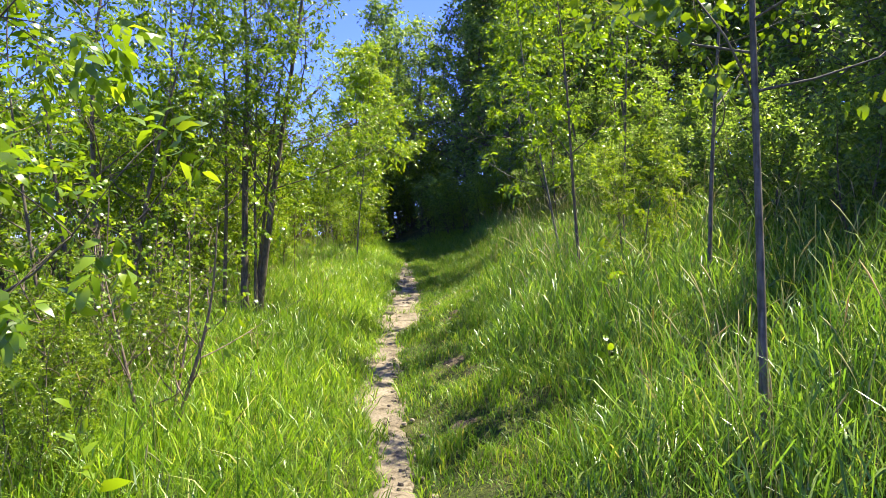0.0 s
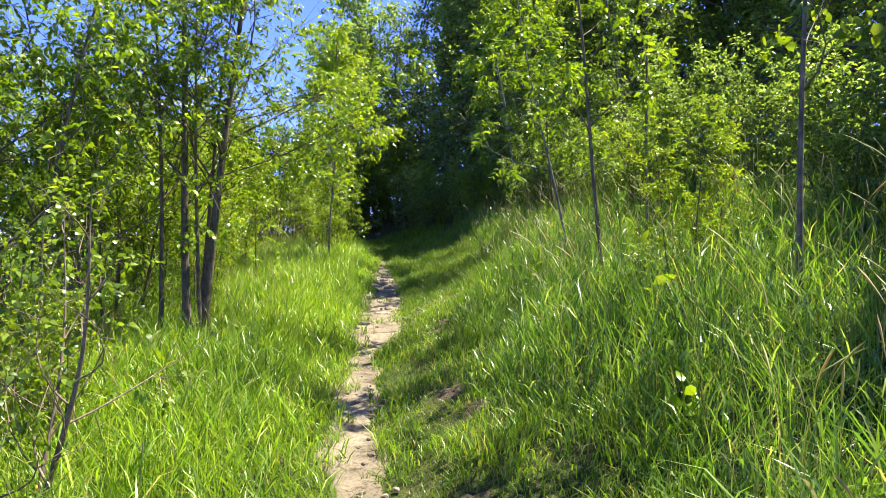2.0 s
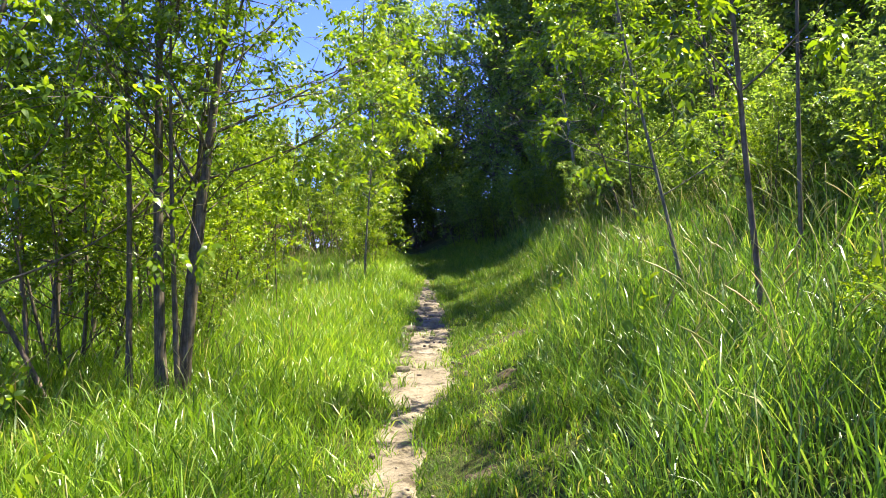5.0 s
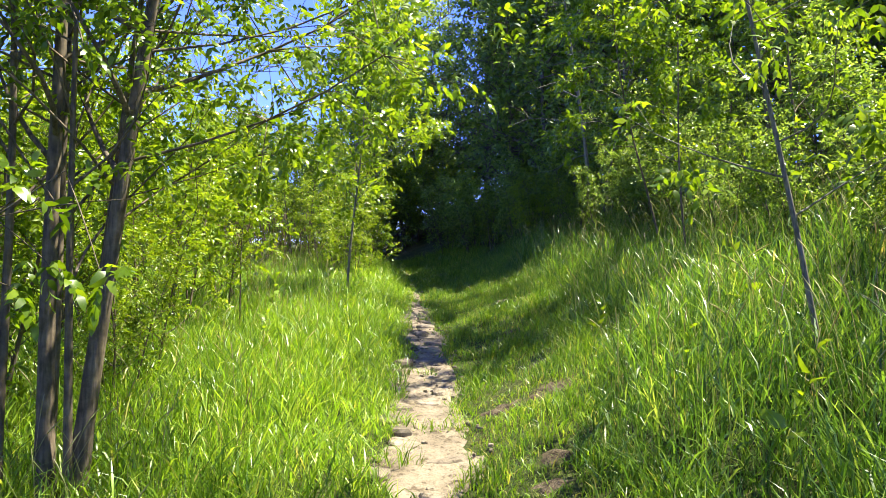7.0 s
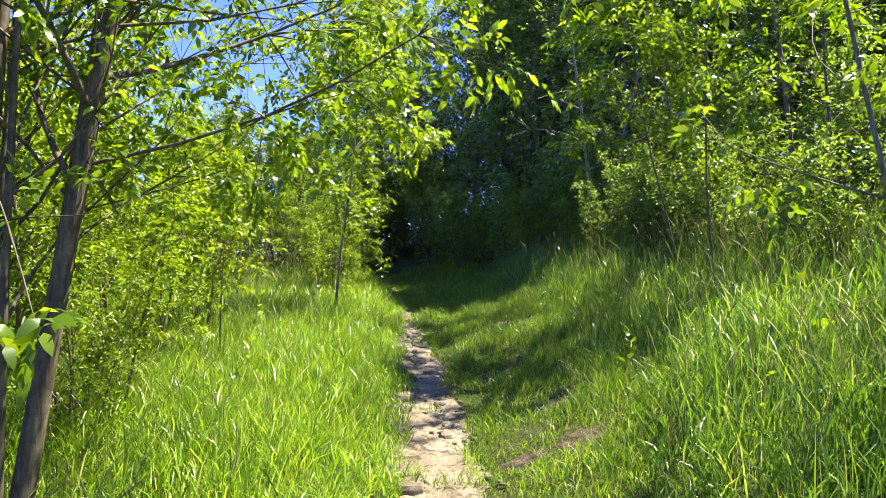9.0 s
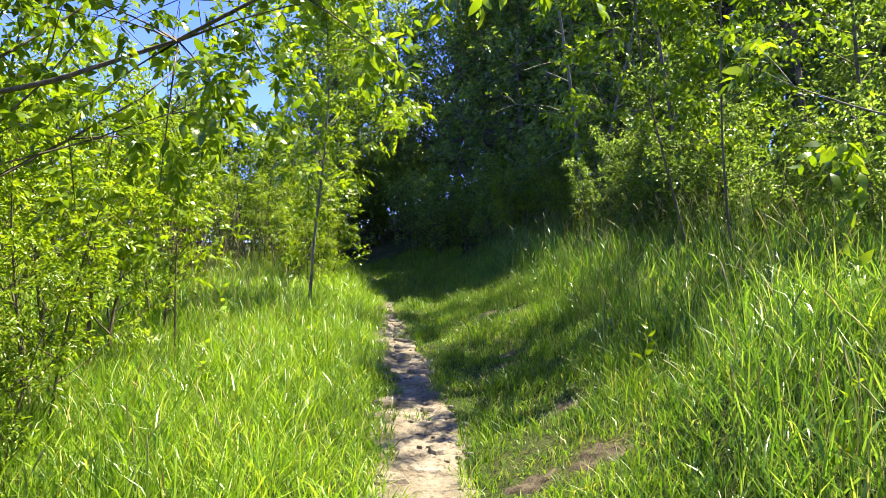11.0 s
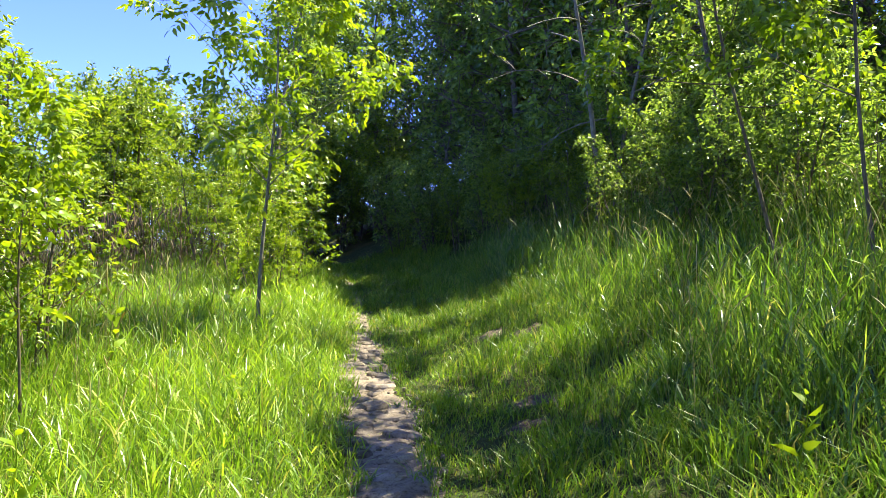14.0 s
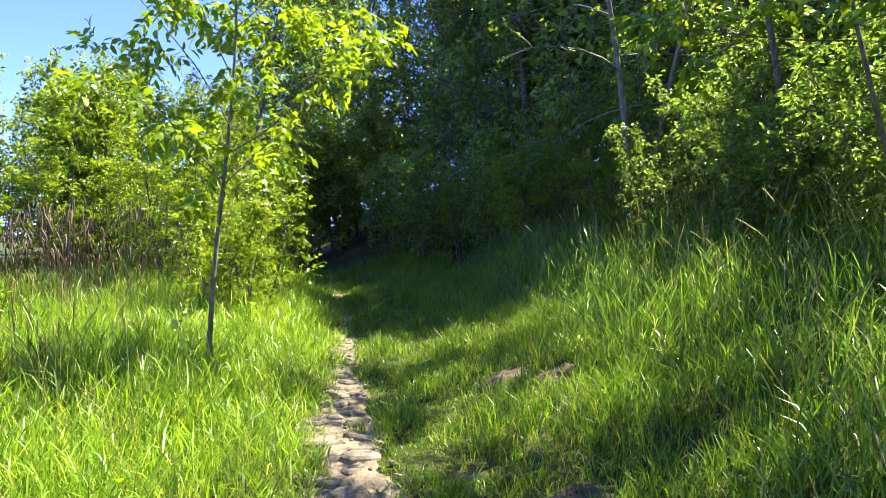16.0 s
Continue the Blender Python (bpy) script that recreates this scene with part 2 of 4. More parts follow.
# worn dirt trail, a shallow trough with a ragged edge
ty = np.arange(-6, 26, 0.04)
tu = np.linspace(-1, 1, 25)
half = half_width(ty) + 0.03
edge_l = half * (1 + 0.4 * np.sin(ty * 3.1) * np.sin(ty * 1.9 + 1) + 0.07 * np.sin(ty * 13.0) * np.sin(ty * 4.7) + 0.05 * np.sin(ty * 29.0 + np.sin(ty * 7)))
edge_r = half * (1 + 0.42 * np.sin(ty * 2.7 + 2) * np.sin(ty * 2.3) + 0.07 * np.sin(ty * 11.0 + 1) * np.sin(ty * 5.3) + 0.05 * np.sin(ty * 31.0 + np.sin(ty * 6)))
TX = path_x(ty)[:, None] + np.where(tu < 0, tu * edge_l[:, None], tu * edge_r[:, None])
TY = np.repeat(ty[:, None], len(tu), 1)
rough = np.clip((tu - 0.05) * 2, 0, 1)[None, :] * np.clip((ty - 9) / 3, 0, 1)[:, None]
relief = 0.018 * rough * np.sin(TX * 47 + np.sin(TY * 31) * 2) * np.sin(TY * 53 + np.sin(TX * 37) * 2) + 0.009 * np.sin(TX * 23 + np.sin(TY * 9) * 2) * np.sin(TY * 17 + np.sin(TX * 11)) + 0.006 * np.sin(TX * 51 + TY * 13) * np.sin(TY * 43 - TX * 9)
TZ = height(TX, TY) + 0.022 + relief * (1 - tu ** 2) - 0.06 * np.abs(tu) ** 5
ni, nj = TX.shape
ii, jj = np.meshgrid(np.arange(ni - 1), np.arange(nj - 1), indexing="ij")
TQ = np.stack([ii * nj + jj, ii * nj + jj + 1, (ii + 1) * nj + jj + 1, (ii + 1) * nj + jj], -1).reshape(-1, 4)
trail_mesh = (mesh_np("dirt_path", np.stack([TX, TY, TZ], -1).reshape(-1, 3), quads=TQ, mat=DIRT, smooth=True))
trail = new("dirt_path", trail_mesh)
tagged(trail, "narrow worn footpath of pale packed dirt through grass", "path", kind="structure")

# ---- plants: shared leaf and stem builders ----


def leaves(rng, base, way, size, width, fold=0.18, fine=True):
    """Leaf blades from base points along way. Returns verts, tris, quads."""
    n = len(base)
    up = unit(np.array([0, 0, 1.0]) + 0.75 * rng.normal(size=(n, 3)))
    side = unit(np.cross(way, up))
    nrm = np.cross(side, way)
    ln = (size * rng.uniform(0.7, 1.2, n))[:, None]
    wd = ln * width
    k = ln * fold
    if fine:
        sh = ((0.0, 0.0), (0.3, 1.0), (0.68, 0.78), (1.0, 0.0))
        v = np.stack([base,
                      base + way * ln * sh[1][0] - side * wd * 0.5 + nrm * k * 0.4, base + way * ln * sh[1][0] + side * wd * 0.5 + nrm * k * 0.4,
                      base + way * ln * sh[2][0] - side * wd * 0.39 - nrm * k * 0.1, base + way * ln * sh[2][0] + side * wd * 0.39 - nrm * k * 0.1,
                      base + way * ln - nrm * k], 1).reshape(-1, 3)
        o = np.arange(n)[:, None] * 6
        tris = np.concatenate([o + np.array([[0, 2, 1]]), o + np.array([[3, 4, 5]])])
        quads = o + np.array([[1, 2, 4, 3]])
        return v, tris, quads
    v = np.stack([base, base + way * ln * 0.45 + side * wd * 0.5 + nrm * k, base + way * ln - nrm * k * 0.5, base + way * ln * 0.45 - side * wd * 0.5 + nrm * k], 1).reshape(-1, 3)
    o = np.arange(n)[:, None] * 4
    return v, np.concatenate([o + np.array([[0, 1, 2]]), o + np.array([[0, 2, 3]])]), None


def sprays(rng, org, way, kind, size, fine):
    """Leafy shoots: 'ash' pinnate leaves with seven leaflets, 'simple' alternate leaves, 'round' stalked poplar leaves."""
    n = len(org)
    up = unit(np.array([0, 0, 1.0]) + 0.5 * rng.normal(size=(n, 3)))
    side = unit(np.cross(way, up))
    bases, ways = [], []
    if kind == "ash":
        rach = size * 2.3
        for s, sg in ((0.35, 1), (0.35, -1), (0.62, 1), (0.62, -1), (0.86, 1), (0.86, -1), (1.0, 0)):
            bases.append(org + way * rach * s - np.array([0, 0, 1.0]) * rach * 0.18 * s * s)
            ways.append(unit(way * (0.62 if sg else 1) + side * sg * 0.85 - np.array([0, 0, 0.3]) + 0.16 * rng.normal(size=(n, 3))))
        width = 0.42
    elif kind == "simple":
        for s, sg in ((0.15, 1), (0.4, -1), (0.65, 1), (0.9, -1), (1.0, 0)):
            bases.append(org + way * size * 2.2 * s)
            ways.append(unit(way * 0.7 + side * sg * 0.8 - np.array([0, 0, 0.2]) + 0.35 * rng.normal(size=(n, 3))))
        width = 0.55
    else:
        for s, sg in ((0.2, 1), (0.5, -1), (0.8, 1), (1.0, 0)):
            bases.append(org + way * size * 2.4 * s + side * sg * size * 0.5 + 0.1 * size * rng.normal(size=(n, 3)))
            ways.append(unit(way * 0.4 + side * sg * 0.6 - np.array([0, 0, 0.75]) + 0.4 * rng.normal(size=(n, 3))))
        width = 0.92
    return leaves(rng, np.concatenate(bases), np.concatenate(ways), size, width, fine=fine)


def stem(rng, height_m, lean, bend=0.04, n=11):
    t = np.linspace(0, 1, n)
    p = np.stack([lean[0] * t, lean[1] * t, height_m * t], -1)
    for ax in (0, 1):
        p[:, ax] += bend * height_m * (np.sin(t * rng.uniform(3, 6) + rng.uniform(0, 6)) - np.sin(0)) * t
    return p


def limb_pts(rng, start, az, tilt, length, lift=0.25, n=6):
    t = np.linspace(0, 1, n)[:, None]
    flat = np.array([math.cos(az), math.sin(az), 0.0])
    d = flat * math.cos(tilt) + np.array([0, 0, math.sin(tilt)])
    side = np.array([-flat[1], flat[0], 0])
    return start + d * length * t + np.array([0, 0, lift]) * length * t * t + side * length * 0.12 * np.sin(t * rng.uniform(2, 5))


def plant(name, label, category, seed, stems, crown_from, limbs, reach, twigs, kind, size, leaf_mat, bark_mat,
          fine=True, tilt=(0.3, 0.9), taper=0.55, leafy=1.0, group="", lift=0.25, sides=7, droop=0.15, bend=0.04, boughs=()):
    """A tree or shrub at the origin. stems: (dx, dy, height, lean x, lean y, radius) each. Near ones (fine) have
    every branch with its leaves as a part of its own. boughs: (stem, share of its height, azimuth, tilt, length) of
    single long limbs. Returns the Empty."""
    rng = np.random.default_rng(seed)
    root = thing(name, label, category, group)
    wood, org, way = [], [], []
    for si, (sx, sy, h, lx, ly, r0) in enumerate(stems):
        p = stem(rng, h, (lx, ly), bend) + np.array([sx, sy, -0.12])
        rad = r0 * (1 - np.linspace(0, 1, len(p)) * 0.86)
        rad[0] *= 1.5
        v, q = tube(p, rad, sides + 1)
        part("trunk", mesh_np("trunk", v, quads=q, mat=bark_mat, smooth=True), root)
        az = rng.uniform(0, 6.28)
        long_limbs = [b[1:] for b in boughs if b[0] == si]
        for i in range(limbs + len(long_limbs)):
            f = crown_from + (1 - crown_from) * (i + rng.uniform(0.1, 0.9)) / limbs if i < limbs else long_limbs[i - limbs][0]
            at = np.array([np.interp(f, np.linspace(0, 1, len(p)), p[:, a]) for a in range(3)])
            az += 2.4 + rng.normal() * 0.4
            rel = (f - crown_from) / (1 - crown_from)
            ln = reach * (1 - taper * rel) * rng.uniform(0.65, 1.15) * (0.7 + 0.3 * math.sin(math.pi * min(1, rel * 1.6 + 0.2)))
            rise = rng.uniform(*tilt)
            if i >= limbs:
                az, rise, ln = long_limbs[i - limbs][1:]
            lp = limb_pts(rng, at, az, rise, ln, lift if i < limbs else 0.04)
            r = max(0.004, np.interp(f, np.linspace(0, 1, len(p)), rad) * (0.5 if i < limbs else 0.26))
            forks = []
            pieces, lo, lw = [tube(lp, r * (1 - np.linspace(0, 0.8, len(lp))), max(4, sides - 2) if fine else 4)], [], []
            for k in range(twigs if i < limbs else twigs * 3):
                g = rng.uniform(0.4, 1.0)
                ring = min(len(lp) - 1, int(round(g * (len(lp) - 1))))
                a = lp[ring] if fine else np.array([np.interp(g, np.linspace(0, 1, len(lp)), lp[:, c]) for c in range(3)])
                forks.append(ring)
                dv = unit(unit(lp[-1] - lp[0]) * 0.5 + rng.normal(size=3) * 0.75 + np.array([0, 0, 0.1]))
                tl = ln * rng.uniform(0.18, 0.42) * (1.0 if i < limbs else 0.7)
                u = np.linspace(0, 1, 4)[:, None]
                if not fine:
                    u = u[::3]
                pieces.append(tube(a + dv * tl * u + np.array([0, 0, -0.12]) * tl * u * u, r * 0.4 * np.array([1, 0.8, 0.6, 0.35])[:len(u)], 3))
                for g in rng.uniform(0.55, 1.0, max(1, int(round(leafy * 4)))) if leafy else ():
                    lo.append(a + dv * tl * g)
                    lw.append(unit(dv * 0.6 + rng.normal(size=3) * 0.6 - np.array([0, 0, droop])))
            if fine:
                v, q = joined(pieces)
                ns = max(4, sides - 2)
                for k, ring in enumerate(forks):      # let each twig grow out of its limb's own ring
                    first = len(lp) * ns + k * 12
                    for j, pick in enumerate((0, 2, 3)):
                        q[q == first + j] = ring * ns + pick
                branch = part("branch", mesh_np("branch", v, quads=q, mat=bark_mat, smooth=True), root)
                if lo:
                    v, t3, q4 = sprays(rng, np.array(lo), np.array(lw), kind, size, fine)
                    tagged(part("foliage", mesh_np("foliage", v, tris=t3, quads=q4, mat=leaf_mat), branch, "bright green leaves"), kind="stuff")
            else:
                wood += pieces
                org += lo
                way += lw
    if wood:
        v, q = joined(wood)
        tagged(part("branchwork", mesh_np("branchwork", v, quads=q, mat=bark_mat, smooth=True), root), kind="stuff")
        if org:
            v, t3, q4 = sprays(rng, np.array(org), np.array(way), kind, size, fine)
            tagged(part("crown", mesh_np("crown", v, tris=t3, quads=q4, mat=leaf_mat), root, "leafy green crown"), kind="stuff")
    return root


def stand(ob, x, y, turn=0.0, scale=1.0):
    ob.matrix_basis = pose(x, y, float(height(x, y)), 0, 0, turn)
    ob.scale = (scale, scale, scale)
    return ob


def again(ob, x, y, turn, scale):
    c = copy_thing(ob, pose(x, y, float(height(x, y)), 0, 0, turn))
    c.scale = (scale, scale, scale)
    return c


# ---- trees beside the trail ----
stand(plant("poplar_tree", "slim grey-barked young poplar with round leaves on the grassy bank", "tree", 11,
            [(0, 0, 5.2, -0.05, 0.1, 0.022)], 0.3, 22, 1.5, 6, "round", 0.062, POPLAR, BARK_GREY, tilt=(0.1, 0.7), bend=0.012), 1.46, 2.42)
stand(plant("poplar_tree", "thin young poplar with light bark on the bank", "tree", 12,
            [(0, 0, 4.8, 0.1, 0.1, 0.02)], 0.28, 16, 1.2, 5, "round", 0.06, POPLAR, BARK_GREY, tilt=(0.1, 0.7), bend=0.02), 2.1, 4.85)
stand(plant("ash_tree", "slender dark-stemmed ash sapling with bright leaves on the bank", "tree", 13,
            [(0, 0, 4.6, -0.4, 0.15, 0.021)], 0.28, 14, 1.05, 5, "ash", 0.075, ASH, BARK, tilt=(0.2, 0.8), bend=0.012), 1.5, 6.85)
stand(plant("ash_tree", "leaning ash sapling with sunlit pinnate leaves on the bank", "tree", 14,
            [(0, 0, 4.4, -0.75, 0.3, 0.018)], 0.2, 15, 1.0, 4, "ash", 0.075, ASH, BARK_PALE, tilt=(0.1, 0.7), bend=0.015), 1.6, 8.6)
stand(plant("ash_tree", "thin dark ash pole behind the bushes on the bank", "tree", 61,
            [(0, 0, 4.8, 0.05, 0.1, 0.018)], 0.4, 9, 0.9, 5, "ash", 0.07, ASH, BARK_GREY, tilt=(0.2, 0.8), bend=0.012), 2.25, 8.1)
stand(plant("ash_tree", "young ash overhanging the trail with bright drooping leaves", "tree", 15,
            [(0, 0, 4.6, -0.5, 0.0, 0.014)], 0.22, 14, 1.3, 6, "ash", 0.08, ASH, BARK, tilt=(0.0, 0.6)), 2.2, 12.5)
stand(plant("ash_tree", "young ash leaning over the bank with sunlit leaves", "tree", 16,
            [(0, 0, 4.2, -1.0, 0.0, 0.017)], 0.34, 26, 1.35, 6, "ash", 0.08, ASH, BARK, tilt=(-0.1, 0.6), leafy=1.5, taper=0.4), 2.35, 13.8)
stand(plant("ash_tree", "bushy young ash with bright leaves on the bank", "tree", 27,
            [(0, 0, 4.0, -0.3, 0.0, 0.022)], 0.2, 16, 1.2, 5, "ash", 0.078, ASH, BARK, tilt=(0.0, 0.6)), 3.4, 12.5)
stand(plant("ash_tree", "ash sapling with large leaves beside the start of the trail", "tree", 17,
            [(0, 0, 4.2, 0.1, 0.0, 0.025)], 0.2, 18, 1.3, 6, "ash", 0.085, ASH, BARK, tilt=(0.0, 0.6)), -2.15, 1.75)
stand(plant("ash_clump", "clump of dark-stemmed ash trees growing in long grass", "tree", 18,
            [(0.02, 0, 5.4, 0.72, 0.0, 0.05), (-0.1, 0.0, 5.6, -0.05, 0.1, 0.046), (-0.41, 0.1, 5.0, 0.05, 0.1, 0.028), (-0.22, 0.25, 4.8, 0.06, 0.3, 0.026),
             (0.04, -0.06, 4.0, 0.05, -0.1, 0.024), (-0.06, 0.12, 4.6, 0.5, 0.3, 0.026)],
            0.3, 16, 1.5, 7, "ash", 0.052, ASH, BARK, tilt=(0.25, 0.95), taper=0.3, leafy=1.25, bend=0.012,
            boughs=((0, 0.34, -0.15, 0.34, 1.7), (0, 0.44, 0.15, 0.3, 1.8), (5, 0.36, 0.3, 0.35, 1.3), (1, 0.4, 3.3, 0.4, 1.2), (1, 0.48, -1.2, 0.3, 1.3), (1, 0.42, 1.15, 0.15, 2.0), (0, 0.46, 0.95, 0.22, 1.9), (3, 0.5, 1.5, 0.2, 1.8))), -2.34, 8.2)
stand(plant("ash_tree", "slim pale-stemmed ash sapling in the meadow beside the trail", "tree", 19,
            [(0, 0, 5.0, 0.15, 0.0, 0.023)], 0.3, 26, 1.45, 6, "ash", 0.095, YOUNG, BARK_PALE, tilt=(0.1, 0.7), leafy=1.5), -1.98, 16.3)
stand(plant("sapling", "small thin sapling standing in the long meadow grass", "sapling", 20,
            [(0, 0, 2.2, 0.15, 0.0, 0.012)], 0.4, 10, 0.6, 4, "ash", 0.07, YOUNG, BARK, tilt=(0.2, 0.8)), -2.8, 12.95)
stand(plant("sapling", "thin sapling with light green leaves in long grass", "sapling", 21,
            [(0, 0, 2.4, -0.1, 0.0, 0.014)], 0.35, 10, 0.7, 4, "ash", 0.07, YOUNG, BARK, tilt=(0.2, 0.8)), -3.5, 13.4)

stand(plant("ash_clump", "leafy ash clump with several thin stems in the thicket", "tree", 24,
            [(0, 0, 5.2, 0.2, 0.1, 0.04), (0.25, 0.2, 4.8, 0.6, 0.2, 0.03), (-0.25, 0.1, 4.8, -0.5, 0.0, 0.03)], 0.2, 16, 1.6, 6, "ash", 0.075, ASH, BARK, tilt=(0.1, 0.8)), -3.7, 6.9)
stand(plant("ash_clump", "tall leafy ash clump at the back of the thicket", "tree", 25,
            [(0, 0, 5.6, 0.3, 0.1, 0.042), (0.25, 0.2, 5.0, 0.7, 0.2, 0.03), (-0.25, 0.1, 5.0, -0.5, 0.0, 0.03)], 0.2, 16, 1.6, 6, "ash", 0.078, ASH, BARK, tilt=(0.1, 0.8)), -4.2, 9.8)
stand(plant("leaning_stem", "dead leaning brown stem with bare side twigs", "dead tree", 29,
            [(0, 0, 2.2, -0.95, 0.05, 0.028), (-0.35, 0.2, 2.6, -0.3, 0.1, 0.016)], 0.35, 5, 0.8, 3, "simple", 0.05, SHRUB, TWIG, tilt=(0.1, 0.9), leafy=0.3), -3.2, 8.2)
stand(plant("ash_tree", "thin brown-stemmed young ash in the long grass", "tree", 26,
            [(0, 0, 3.6, -0.3, 0.1, 0.018)], 0.35, 14, 1.0, 4, "ash", 0.07, ASH, BARK, tilt=(0.2, 0.9)), -2.75, 4.2)

# bare-stemmed shrubs in the grass
stand(plant("dead_shrub", "bare brown twiggy shrub with few leaves in grass", "shrub", 22,
            [(0, 0, 1.5, -0.3, 0.1, 0.017), (0.1, 0.1, 1.7, 0.4, 0.0, 0.018), (-0.1, 0, 1.4, -0.7, -0.1, 0.015), (0.05, 0.2, 1.6, 0.1, 0.4, 0.014), (-0.3, 0.3, 1.5, -0.2, 0.1, 0.015)],
            0.2, 11, 0.7, 5, "simple", 0.04, SHRUB, TWIG, tilt=(0.2, 1.0), leafy=0.3), -1.9, 3.75)
stand(plant("dead_shrub", "bare brown twiggy shrub beside the ash clump", "shrub", 23,
            [(0, 0, 1.7, -0.4, 0.1, 0.013), (0.1, 0.1, 1.9, 0.3, 0.0, 0.013), (-0.1, 0, 1.6, -0.8, -0.1, 0.012), (0.05, 0.2, 1.8, 0.5, 0.4, 0.012)],
            0.2, 9, 0.7, 4, "simple", 0.045, SHRUB, TWIG, tilt=(0.2, 1.0), leafy=0.45), -2.75, 5.4)

# two added ashes whose high crowns cast shade on the trail and its shoulder
for seed, hh, x, y in ((71, 6.2, 3.6, 17.2), (75, 6.4, 4.1, 14.6)):
    stand(plant("ash_tree", "tall thin ash added on the bank to shade the trail", "tree", seed,
                [(0, 0, hh, -0.9, 0.1, 0.04)], 0.56, 22, 1.9, 5, "ash", 0.105, ASH, BARK, fine=False, tilt=(-0.05, 0.5),
                taper=0.35, leafy=1.25, bend=0.02), x, y)

# ---- thickets ----
bush_a = stand(plant("bush", "dense leafy green bush in sunlight", "bush", 31,
                     [(0, 0, 2.9, 0.2, 0.1, 0.022), (0.2, 0.1, 2.6, 0.6, 0.2, 0.02), (-0.2, 0, 2.6, -0.6, 0.1, 0.02), (0, -0.2, 2.3, 0.1, -0.6, 0.018)],
                     0.12, 13, 0.85, 4, "ash", 0.066, SHRUB, BARK, fine=False, group="thicket bushes"), -3.6, 9.2)
bush_b = stand(plant("bush", "spreading light green bush of young shoots", "bush", 32,
                     [(0, 0, 3.3, 0.3, 0.0, 0.022), (0.25, 0.2, 2.9, 0.5, 0.5, 0.02), (-0.25, 0.1, 2.8, -0.5, -0.3, 0.02)],
                     0.15, 15, 0.95, 4, "ash", 0.068, YOUNG, BARK, fine=False, group="thicket bushes"), -3.5, 12.8, 40, 0.9)
bush_c = stand(plant("bush", "dark green leafy undergrowth bush", "bush", 33,
                     [(0, 0, 2.2, 0.3, 0.1, 0.02), (0.2, 0.1, 2.0, 0.7, 0.3, 0.018), (-0.2, 0, 2.0, -0.6, -0.2, 0.018), (0, 0.2, 1.8, -0.1, 0.7, 0.016)],
                     0.06, 13, 0.8, 4, "simple", 0.075, FOREST, BARK, fine=False, group="undergrowth bushes"), 3.2, 19.0)
rs = random.Random(5)
for x, y, s, b in ((-5.0, 7.6, 1.15, 0), (-4.2, 11.8, 1.1, 1), (-5.6, 10.6, 1.2, 0), (-6.6, 13.2, 1.25, 1),
                   (-7.4, 9.2, 1.3, 0), (-2.9, 20.0, 0.75, 1), (-2.3, 18.9, 0.55, 1), (-2.6, 21.0, 0.8, 0), (-3.6, 21.8, 1.1, 1), (-4.6, 5.6, 1.0, 1), (-6.2, 4.2, 1.2, 0),
                   (-9.0, 15.5, 1.4, 1), (-3.8, 2.9, 1.0, 0), (-3.4, 24.2, 1.1, 0), (-4.6, 23.2, 0.9, 0), (-6.0, 23.4, 1.0, 1), (-7.7, 23.0, 1.0, 0), (-9.4, 22.4, 1.1, 1), (-11.2, 22.0, 1.1, 0),
                   (-2.5, 27.0, 0.6, 1), (-1.9, 33.6, 1.3, 0), (-3.2, 33.8, 1.3, 0), (-0.4, 34.2, 1.3, 0), (-3.3, 14.5, 0.75, 1), (-4.5, 14.1, 1.0, 1), (-5.5, 12.6, 1.15, 0), (-3.1, 10.9, 0.62, 1), (-2.9, 10.0, 0.5, 0), (-6.0, 15.2, 1.0, 1)):
    again((bush_a, bush_b)[b], x, y, rs.uniform(0, 360), s * rs.uniform(0.92, 1.08))
for x, y, s in ((4.8, 10.6, 0.8), (4.3, 12.4, 0.9), (3.5, 15.6, 0.7), (3.1, 17.4, 0.7), (2.9, 13.2, 0.6), (3.0, 14.7, 0.7), (2.8, 16.2, 0.68), (2.5, 17.7, 0.6), (3.0, 11.8, 0.6), (3.1, 10.2, 0.6), (3.2, 8.8, 0.6), (3.2, 6.2, 0.6), (3.2, 4.6, 0.55), (2.5, 21.4, 1.0), (1.4, 22.6, 0.85), (0.5, 24.4, 0.9), (-0.2, 26.5, 1.0),
                (4.2, 7.6, 0.8), (4.0, 5.6, 0.7), (3.9, 3.4, 0.8), (3.4, 1.6, 0.7), (4.9, 6.4, 0.9), (4.2, 18.6, 1.2), (-3.6, 28.0, 1.1), (-2.8, 31.2, 1.6), (-1.3, 31.6, 1.6), (0.5, 31.5, 1.6), (1.7, 29.4, 1.4), (-4.6, 31.0, 1.6), (4.6, 14.6, 1.0), (4.4, 16.6, 1.0), (4.2, 18.2, 1.1), (3.5, 20.0, 1.1), (5.6, 2.0, 1.1)):
    again(bush_c, x, y, rs.uniform(0, 360), s * rs.uniform(0.92, 1.08))
for x, y, s, b in ((1.85, 5.85, 0.44, 1), (1.55, 21.0, 0.5, 1), (2.6, 9.2, 0.5, 0), (2.2, 18.6, 0.5, 0)):
    again((bush_a, bush_b)[b], x, y, rs.uniform(0, 360), s)
